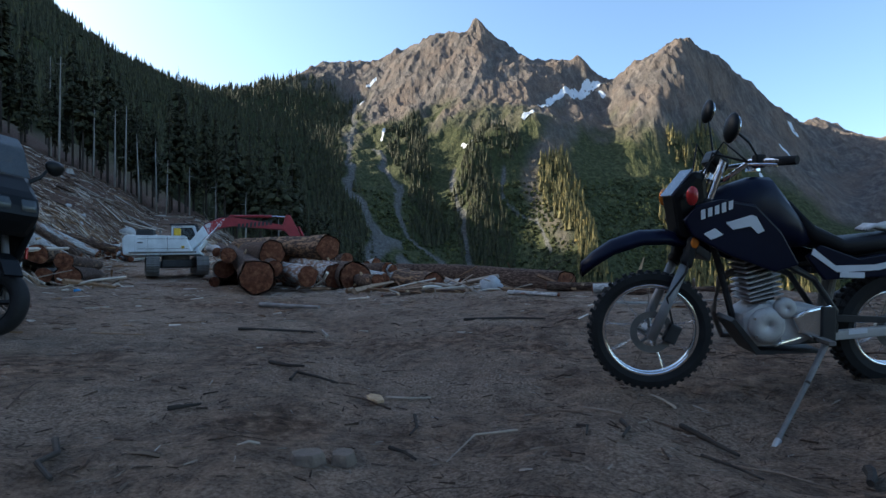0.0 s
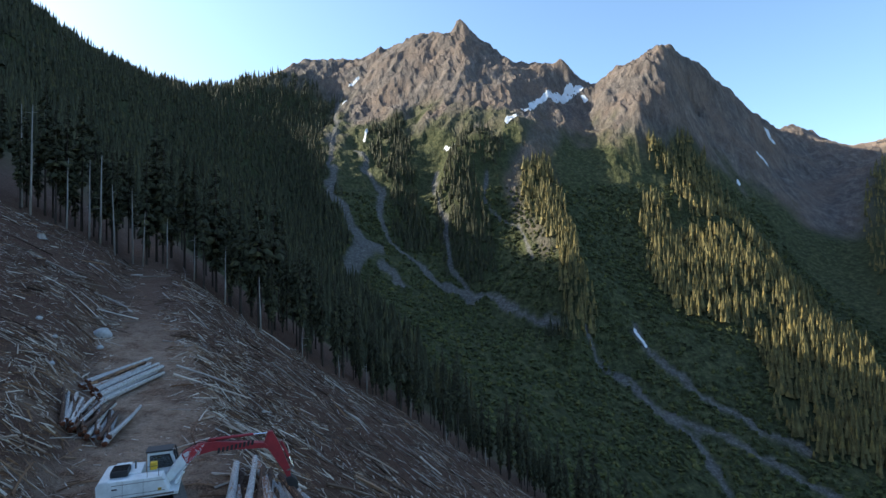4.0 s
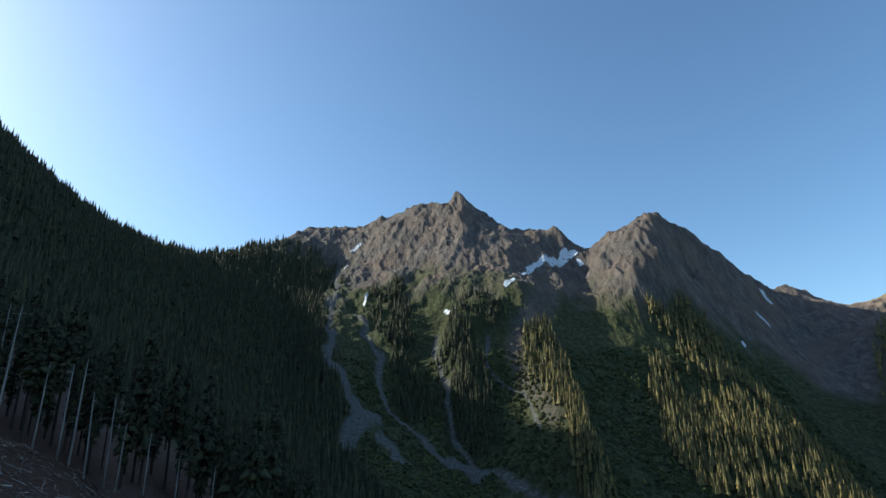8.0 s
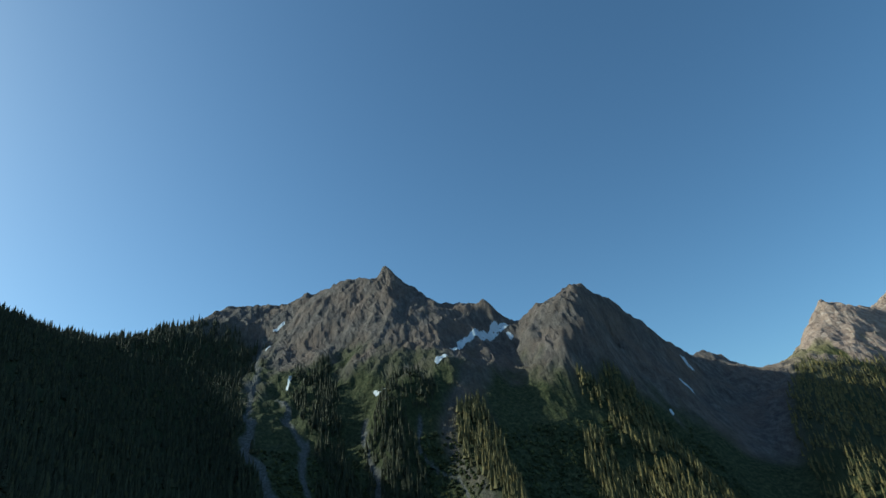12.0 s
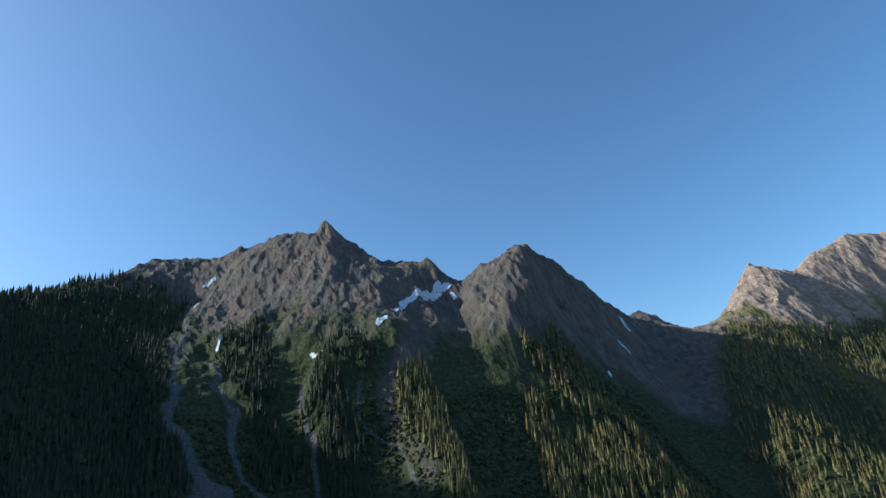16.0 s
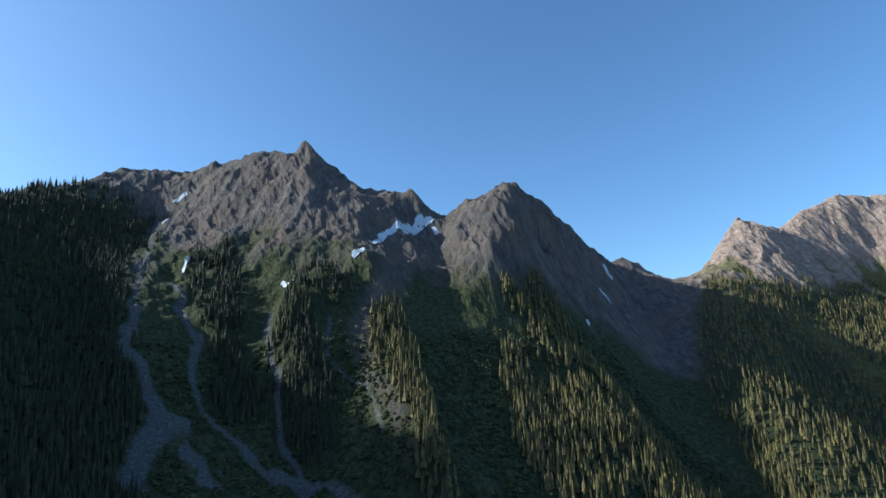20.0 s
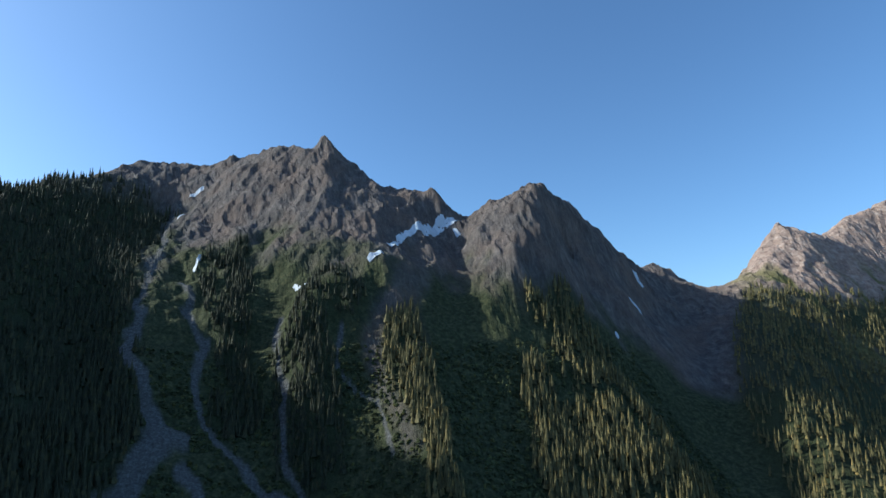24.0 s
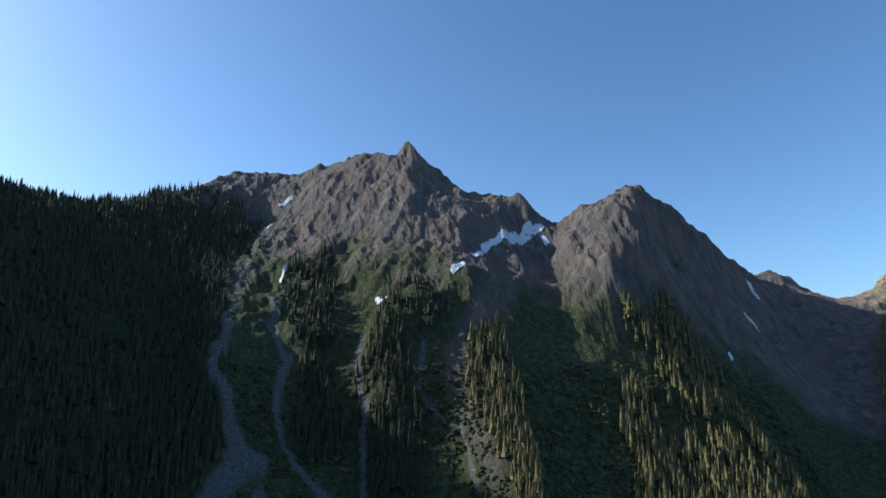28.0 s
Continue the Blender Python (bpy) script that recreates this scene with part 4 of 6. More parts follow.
def log(a, b, r1, r2, pale, seed, label, group=""):
    """A felled trunk with its two sawn faces."""
    rg = random.Random(seed)
    a, b = Vector(a), Vector(b)
    d = b - a
    L = d.length
    m = Matrix.Translation(a) @ d.to_track_quat("Z", "Y").to_matrix().to_4x4()
    t = thing("log", m, label, "log", group)
    bm = B()
    n, seg = max(4, int(L / 1.1)), 14
    rings = []
    bend = (rg.uniform(-1, 1) * 0.012 * L, rg.uniform(-1, 1) * 0.012 * L)
    lump = [rg.uniform(0.9, 1.1) for _ in range(seg)]
    for i in range(n + 1):
        f = i / n
        w = math.sin(f * math.pi)
        r = (r1 + (r2 - r1) * f) * (1 + 0.14 * max(0, 1 - f * 6) * (r1 > 0.3))
        rings.append([bm.verts.new((bend[0] * w + r * lump[k] * rg.uniform(0.95, 1.05) * math.cos(6.2832 * k / seg), bend[1] * w + r * lump[k] * rg.uniform(0.95, 1.05) * math.sin(6.2832 * k / seg), f * L)) for k in range(seg)])
    for i in range(n):
        for k in range(seg):
            bm.faces.new((rings[i][k], rings[i][(k + 1) % seg], rings[i + 1][(k + 1) % seg], rings[i + 1][k]))
    part("bark", bm, M_PALE if pale else M_BARK, t, "", True)
    for z, s, e in ((0.0, -1, 0), (L, 1, n)):
        bm = B()
        R = (r1 * 1.1 if r1 > 0.3 and e == 0 else r1) if e == 0 else r2
        R *= 0.97
        ring = [bm.verts.new((R * 0.97 * lump[k] * math.cos(6.2832 * k / seg), R * 0.97 * lump[k] * math.sin(6.2832 * k / seg), z + s * 0.004)) for k in range(seg)]
        inner = [bm.verts.new((R * 0.55 * math.cos(6.2832 * k / seg), R * 0.55 * math.sin(6.2832 * k / seg), z + s * rg.uniform(0.008, 0.04))) for k in range(seg)]
        c = bm.verts.new((0, 0, z + s * 0.03))
        for k in range(seg):
            q = (ring[k], ring[(k + 1) % seg], inner[(k + 1) % seg], inner[k])
            bm.faces.new(q if s > 0 else q[::-1])
            q = (inner[k], inner[(k + 1) % seg], c)
            bm.faces.new(q if s > 0 else q[::-1])
        part("cut_end", bm, M_CUT, t)
    for k in range(rg.randint(1, 4)):
        f, a2 = rg.uniform(0.3, 0.95), rg.uniform(0, 6.28)
        r = r1 + (r2 - r1) * f
        part("knot", rod(B(), (r * 0.8 * math.cos(a2), r * 0.8 * math.sin(a2), f * L), (r * 1.22 * math.cos(a2), r * 1.22 * math.sin(a2), f * L + 0.05), 0.045, 0.03, 6), M_SPLIT, t)
    return t


# sawn end, far end, radii, pale bark
LOG_DECK = [
    (-4.1, 14.4, 0.85, -8.3, 24.7, 2.15, 0.42, 0.26, 0),
    (-5.6, 16.6, 1.52, -8.0, 22.6, 2.14, 0.24, 0.20, 0),
    (-4.4, 17.0, 1.57, -7.7, 24.8, 2.12, 0.36, 0.26, 0),
    (-4.0, 15.7, 1.08, -7.8, 24.8, 1.75, 0.23, 0.18, 0),
    (-3.0, 15.3, 0.84, -7.3, 23.9, 1.73, 0.30, 0.24, 1),
    (-2.6, 17.6, 0.82, -5.7, 24.3, 1.64, 0.36, 0.26, 1),
    (-1.9, 17.1, 0.74, -5.0, 23.5, 1.51, 0.46, 0.30, 0),
    (-3.1, 19.4, 1.81, -8.9, 27.6, 2.50, 0.42, 0.33, 0),
    (-1.1, 18.3, 0.67, -4.8, 23.5, 1.26, 0.22, 0.18, 1),
    (-0.7, 18.8, 0.74, -4.4, 24.1, 1.29, 0.22, 0.17, 1),
    (0.5, 17.3, 0.46, -3.3, 22.8, 1.11, 0.40, 0.28, 0),
    (-0.2, 18.6, 0.73, -3.8, 23.7, 1.33, 0.25, 0.20, 0),
    (4.1, 15.1, 0.36, -1.4, 22.0, 0.97, 0.42, 0.34, 0),
    (-1.1, 15.5, 0.64, -2.6, 18.8, 0.78, 0.22, 0.20, 0),
    (5.0, 13.7, 0.10, 1.8, 16.4, -0.16, 0.20, 0.16, 0),
    (-6.4, 17.9, 1.70, -9.1, 24.4, 2.20, 0.16, 0.13, 1)]

for k, (ax, ay, az, bx, by, bz, r1, r2, pale) in enumerate(LOG_DECK):
    log((ax, ay, az), (bx, by, bz), r1, r2, pale, 200 + k, ("thick brown log with an orange sawn end in the log deck", "slender pale log with patchy bark in the log deck")[pale], "logs in the log deck")
rg = random.Random(9)
for k in range(52):
    # smaller stems that fill the deck, fanned over the slope
    f = k / 51
    x0, y0 = -6.0 + 9.5 * f + rg.uniform(-0.5, 0.5), 19.3 + rg.uniform(-0.6, 3.0) - 1.5 * f
    a, ln = radians(112 + 22 * f + rg.uniform(-9, 9)), rg.uniform(6.5, 11)
    x1, y1 = x0 + ln * math.cos(a), y0 + ln * math.sin(a)
    lv = rg.choice((0.2, 0.25, 0.55, 0.8)) * (1 - 0.4 * f)
    z0, z1 = ground_z(x0, y0) + lv, ground_z(x1, y1) + lv * rg.uniform(0.6, 1.2)
    mid = ground_z((x0 + x1) / 2, (y0 + y1) / 2) + 0.15 - (z0 + z1) / 2
    z0, z1 = z0 + max(0, mid), z1 + max(0, mid)
    pale = int(rg.random() < 0.4)
    log((x0, y0, z0), (x1, y1, max(z1, ground_z(x1, y1) + 0.2)), rg.uniform(0.13, 0.27), rg.uniform(0.08, 0.17), pale, 300 + k, ("brown log lying in the log deck", "pale barked stem lying in the log deck")[pale], "logs in the log deck")
rl = random.Random(31)
for k in range(34):
    # the long upper end of the deck, stems laid side by side in three layers
    lv, i = divmod(k, 13)
    f = i / 12
    x0, y0 = -7.7 + 8.6 * f + 0.3 * lv + rl.uniform(-0.3, 0.4), 22.5 + 1.2 * f + rl.uniform(-0.8, 1.6)
    a, ln = radians(99 + 25 * f + rl.uniform(-4, 5)), rl.uniform(11, 15.5)
    x1, y1 = x0 + ln * math.cos(a), y0 + ln * math.sin(a)
    r1, r2 = rl.uniform(0.2, 0.36), rl.uniform(0.12, 0.2)
    lift = 0.22 + 0.42 * lv
    z0, z1 = ground_z(x0, y0) + lift, ground_z(x1, y1) + lift
    high = max(ground_z(x0 + (x1 - x0) * q, y0 + (y1 - y0) * q) + 0.15 - (z0 + (z1 - z0) * q) for q in (0.25, 0.5, 0.75))
    pale = int(rl.random() < 0.38)
    log((x0, y0, z0 + max(0, high)), (x1, y1, z1 + max(0, high)), r1, r2, pale, 340 + k, ("long brown log with flaking bark in the log deck", "long pale mottled stem in the log deck")[pale], "logs in the log deck")
for k in range(15):
    # a stack of short logs at the foot of the cut bank
    lv, i = divmod(k, 6)
    x0, y0 = -13.6 + 0.62 * i - 0.1 * lv, 15.6 + 0.3 * i + rg.uniform(-0.3, 0.3)
    x1, y1 = x0 - 2.4 + rg.uniform(-0.4, 0.3), y0 + 5.4 + rg.uniform(-0.4, 0.6)
    r = rg.uniform(0.2, 0.33)
    zz = 0.28 + 0.5 * lv
    log((x0, y0, ground_z(x0, y0) + zz), (x1, y1, ground_z(x1, y1) + zz), r, r * 0.8, int(rg.random() < 0.3), 400 + k, "brown log stacked at the foot of the bank", "logs at the foot of the bank")
for k in range(6):
    x0, y0 = -16.8 + rg.uniform(-0.4, 0.4), 20.5 + 0.55 * k
    log((x0, y0, ground_z(x0, y0) + 0.5), (x0 + 3.6, y0 + 0.8, ground_z(x0 + 3.6, y0 + 0.8) + 0.9 + 0.1 * k), 0.22, 0.17, int(k % 3 == 0), 430 + k, "log lying across the stack at the bank", "logs at the foot of the bank")
for k in range(34):
    # pale poles, cut to length, in two heaps by the road
    lv, i = divmod(k, 13)
    x0, y0 = -24.0 + 0.33 * i + rg.uniform(-0.25, 0.25), 41.6 - 0.16 * i + rg.uniform(-0.6, 0.6)
    x1, y1 = x0 - 2.2 + rg.uniform(-1.6, 1.6), y0 + 6.0 + rg.uniform(-0.8, 0.6)
    zz = 0.2 + 0.3 * lv
    log((x0, y0, ground_z(x0, y0) + zz), (x1, y1, ground_z(x1, y1) + zz), rg.uniform(0.13, 0.2), rg.uniform(0.1, 0.15), int(rg.random() < 0.7), 450 + k, "pale cut pole in the heap beside the road", "poles in the heaps")
for k in range(17):
    lv, i = divmod(k, 9)
    x0, y0 = -28.4 + 0.44 * i + 0.2 * lv + rg.uniform(-0.15, 0.15), 51.6 - 0.42 * i + rg.uniform(-0.4, 0.4)
    x1, y1 = x0 + 1.4 + rg.uniform(-0.5, 0.5), y0 + 8.6 + rg.uniform(-0.5, 0.5)
    zz = 0.22 + 0.34 * lv
    log((x0, y0, ground_z(x0, y0) + zz), (x1, y1, ground_z(x1, y1) + zz), rg.uniform(0.17, 0.24), rg.uniform(0.12, 0.17), int(rg.random() < 0.75), 490 + k, "long pale pole in the heap beside the road", "poles in the heaps")


def boulder(x, y, r, label, seed, squash=0.8, material=M_ROCK):
    rg = random.Random(seed)
    bm = B()
    bmesh.ops.create_icosphere(bm, subdivisions=3, radius=1.0)
    for v in bm.verts:
        p = v.co * 1.3 + Vector((seed, 0, 0))
        v.co *= 1 + 0.28 * noise.noise(p) + 0.1 * noise.noise(p * 2.7)
        for n, c in ((Vector((0.5, 0.2, 0.84)), 0.78), (Vector((-0.7, 0.5, 0.5)), 0.8), (Vector((0.1, -0.9, 0.42)), 0.82)):
            k = v.co.dot(n.normalized()) - c
            if k > 0:
                v.co -= n.normalized() * k * 0.85
        v.co = Vector((v.co.x * r, v.co.y * r * rg.uniform(0.98, 1.02), v.co.z * r * squash))
    bmesh.ops.transform(bm, matrix=Matrix.Rotation(seed * 1.7, 4, "Z"), verts=bm.verts)
    ob = part("boulder", bm, material, None, "", True)
    ob.location = (x, y, ground_z(x, y) + r * squash * 0.45)
    return tagged(ob, label, "rock")


boulder(2.1, 15.6, 0.34, "pale grey boulder at the edge of the landing", 1)
boulder(-35.7, 68.9, 1.0, "large pale blue-grey boulder on the cut slope", 2)
boulder(-33.6, 64.5, 0.35, "grey boulder sunk in the cut slope", 3)
boulder(-38.5, 62, 0.32, "grey rock on the cut slope", 4)
boulder(-30.6, 51, 0.28, "grey rock on the cut bank", 5)
boulder(-34.5, 58, 0.25, "grey rock on the cut bank", 6)
M_DUSTY = plain("dusty stone", (0.15, 0.115, 0.09), 0.95, vary=0.35, scale=14, bumps=0.8, bscale=40)
for x, y, turn, outline in ((-0.36, 2.16, 20, [(-0.075, -0.05), (-0.02, -0.07), (0.05, -0.045), (0.06, 0.03), (0.0, 0.06), (-0.07, 0.035)]), (-0.245, 2.2, -10, [(-0.04, -0.06), (0.03, -0.05), (0.055, 0.0), (0.035, 0.06), (-0.03, 0.05), (-0.05, 0.0)])):
    st = part("stone", slab(B(), outline, 0.05, Matrix.Rotation(radians(90), 4, "X"), 0.012, 0.85), M_DUSTY)
    st.matrix_basis = Matrix.Translation((x, y, ground_z(x, y) + 0.015)) @ Matrix.Rotation(radians(turn), 4, "Z")
    tagged(st, "small flat broken stone half sunk in the dirt", "stone")


def stump(x, y, r, h, seed, label):
    rg = random.Random(seed)
    t = thing("stump", Matrix.Translation((x, y, ground_z(x, y) - 0.2)), label, "stump", "stumps on the cut slope")
    bm, seg = B(), 16
    lump = [1 + 0.25 * math.sin(3 * 6.28 * k / seg + seed) + rg.uniform(-0.1, 0.1) for k in range(seg)]
    rings = [[bm.verts.new((r * (1 + s * (lump[k] - 0.75)) * math.cos(6.2832 * k / seg) * g, r * (1 + s * (lump[k] - 0.75)) * math.sin(6.2832 * k / seg) * g, z)) for k in range(seg)] for z, s, g in ((0, 1.0, 1.35), (h * 0.25, 0.6, 1.08), (h * 0.6, 0.3, 0.95), (h, 0.2, 0.9))]
    for A, C in zip(rings, rings[1:]):
        for k in range(seg):
            bm.faces.new((A[k], A[(k + 1) % seg], C[(k + 1) % seg], C[k]))
    part("bark", bm, M_SNAG if seed % 2 else M_BARK, t, "", True)
    bm = B()
    c = bm.verts.new((0, 0, h + 0.02))
    ring = [bm.verts.new((v.co.x * 0.99, v.co.y * 0.99, h + rg.uniform(-0.02, 0.1))) for v in rings[-1]] if False else [bm.verts.new((r * 0.93 * math.cos(6.2832 * k / seg), r * 0.93 * math.sin(6.2832 * k / seg), h * (1 + rg.uniform(-0.02, 0.16)))) for k in range(seg)]
    for k in range(seg):
        bm.faces.new((ring[k], ring[(k + 1) % seg], c))
    part("cut_top", bm, M_SPLIT, t, "pale splintered top")
    for k in range(4):
        a = rg.uniform(0, 6.28)
        part("root", tube(B(), [(r * 0.8 * math.cos(a), r * 0.8 * math.sin(a), 0.35), (r * 1.6 * math.cos(a), r * 1.6 * math.sin(a), 0.12), (r * 2.3 * math.cos(a + 0.2), r * 2.3 * math.sin(a + 0.2), -0.1)], [r * 0.3, r * 0.2, r * 0.08], 6), M_BARK, t)
    return t


stump(-16.6, 22.6, 0.42, 2.7, 1, "tall weathered grey stump on the cut bank")
stump(-41, 50, 0.6, 1.0, 3, "weathered grey stump on the cut slope")
stump(-46, 63, 0.5, 0.9, 2, "brown stump on the cut slope")
stump(-34, 40, 0.55, 0.8, 5, "weathered grey stump on the cut slope")
stump(-52, 84, 0.6, 1.0, 4, "brown stump on the cut slope")
stump(-62, 100, 0.6, 1.0, 7, "weathered grey stump on the cut slope")

# the leaning broken trunk and the splintered snag at the outer edge
lean = thing("broken_trunk", Matrix.Translation((6.7, 11.3, ground_z(6.7, 11.3) - 0.1)), "reddish broken trunk leaning over the slope edge", "log")
part("bark", tube(B(), [(-0.2, -0.1, 0), (0.4, 0.16, 0.25), (1.0, 0.4, 0.6), (1.55, 0.6, 0.95)], [0.2, 0.19, 0.17, 0.14], 12), M_BARK, lean, "", True)
part("cut_end", rod(B(), (1.54, 0.595, 0.945), (1.575, 0.61, 0.97), 0.137, 0.125, 12), M_CUT, lean)
spl = thing("splintered_snag", Matrix.Translation((5.1, 12.95, ground_z(5.1, 12.95) - 0.1)), "pale splintered stem standing at the slope edge", "dead wood")
for a, b, r in (((0, 0, 0), (0.35, 0, 0.95), 0.09), ((0.06, 0.05, 0), (0.2, 0.1, 0.62), 0.06), ((-0.1, 0, 0), (-0.05, 0.02, 0.4), 0.07)):
    part("splinter", rod(B(), a, b, r, 0.012, 5), M_SPLIT, spl)
arch = thing("bent_sapling", Matrix.Translation((4.2, 18.2, ground_z(4.2, 18.2))), "thin bare bent sapling at the slope edge", "sapling")
for pts in ([(0, 0, 0), (-0.15, 0, 0.7), (0.1, 0, 1.3), (0.6, 0, 1.6), (1.0, 0, 1.65)], [(0, 0, 0), (0.6, 0, 0.55), (1.3, 0.1, 0.62), (2.0, 0.1, 0.3)], [(-0.4, 0, 0), (0.3, 0, 0.35), (1.2, 0, 0.4), (1.7, 0, 0.05)]):
    part("stem", tube(B(), pts, [0.03, 0.026, 0.02, 0.014, 0.008][:len(pts)], 6), M_TRUNK, arch)

for k, (a, b, r, label) in enumerate((((4.2, 12.2), (6.5, 10.8), 0.1, "thin brown log at the edge of the landing"), ((2.3, 13.8), (3.05, 11.8), 0.06, "pale peeled pole lying on the landing"), ((4.2, 13.0), (5.5, 12.5), 0.12, "short splintered pale log at the edge of the landing"),
                                   ((3.4, 14.3), (4.9, 13.6), 0.13, "short brown log at the edge of the landing"), ((-1.2, 15.0), (1.2, 14.2), 0.06, "grey pole lying before the log deck"), ((0.2, 14.6), (-0.8, 12.8), 0.05, "crooked grey branch lying before the log deck"))):
    log((*a, ground_z(*a) + r * 0.8), (*b, ground_z(*b) + r * 0.8), r, r * 0.75, int("pale" in label), 700 + k, label)


# ---- excavator ----
M_WHITE = plain("worn white paint", (0.62, 0.66, 0.68), 0.5, spec=0.4, vary=0.18, scale=1.6, bumps=0.1)
M_RED = plain("faded red paint", (0.25, 0.02, 0.03), 0.5, spec=0.4, vary=0.3, scale=1.3, bumps=0.1)
M_STEEL = plain("dusty track steel", (0.17, 0.16, 0.15), 0.7, 0.5, vary=0.35, scale=5, bumps=0.3)
M_BLACK = plain("black rubber", (0.014, 0.014, 0.015), 0.75, spec=0.3, vary=0.4, scale=8, bumps=0.2)
M_DARK = plain("dark machine paint", (0.02, 0.021, 0.023), 0.55, vary=0.4, scale=4)
M_YELLOW = plain("yellow plastic", (0.62, 0.40, 0.03), 0.5, vary=0.15)
M_CHROME = plain("bright chrome", (0.75, 0.75, 0.76), 0.18, 1.0, vary=0.08)
M_ALU = plain("cast aluminium", (0.42, 0.41, 0.40), 0.6, 0.35, vary=0.15, scale=10, bumps=0.15)
M_DECAL = plain("black decal", (0.02, 0.02, 0.022), 0.5, vary=0.1)


def glass_material():
    m, nt, b = mat("dark window glass", 0.05, 0, 0.6)
    b.inputs["Base Color"].default_value = (0.05, 0.06, 0.065, 1)
    b.inputs["Alpha"].default_value = 0.75
    return m


M_GLASS = glass_material()


def mark_bars(count, size, material, parent, m, label, depth=0.004):
    """A maker's mark as a row of plain slanted bars."""
    for k in range(count):
        x = (k - (count - 1) / 2) * size * 0.62
        h = size * (0.72 if k % 3 else 0.8)
        bm = B()
        slab(bm, [(x - size * 0.3, -h / 2), (x + size * 0.08, -h / 2), (x + size * 0.3, h / 2), (x - size * 0.08, h / 2)], depth, Matrix.Rotation(radians(-90), 4, "X"))
        ob = part("lettering_bar", bm, material, parent, label, at=m)


def chipped_red():
    m, nt, b = mat("chipped red over white", 0.5, 0, 0.4)
    co = nt.nodes.new("ShaderNodeTexCoord").outputs["Object"]
    f = noise_node(nt, co, 3.2, 8, 0.72)
    g = noise_node(nt, co, 1.1, 5)
    c = mixc(nt, ramp(nt, f, [(0.50, (0, 0, 0)), (0.53, (1, 1, 1))]), ramp(nt, g, [(0.3, (0.26, 0.018, 0.03)), (0.7, (0.42, 0.04, 0.05))]), (0.55, 0.53, 0.55))
    nt.links.new(c, b.inputs["Base Color"])
    return m


def warp(obs, fn):
    """Moves the points of parts, each mesh once, by fn(x, y, z)."""
    for o in obs:
        if o.type != "MESH":
            continue
        if o.matrix_basis.translation.length > 0.01:
            t = o.matrix_basis.translation
            if o.name.startswith("lettering"):
                o.matrix_basis = Matrix.Translation(Vector(fn(*t)) - t) @ o.matrix_basis
            continue
        for v in o.data.vertices:
            v.co = fn(*v.co)


def folded(x, y, z):
    """The boom and arm as they are folded low over the deck."""
    return x + 0.05 * max(0, x - 2), y, z if x < 0.6 else 1.4 + (z - 1.4) * (1 - 0.28 * min(1, (x - 0.6) / 1.0))


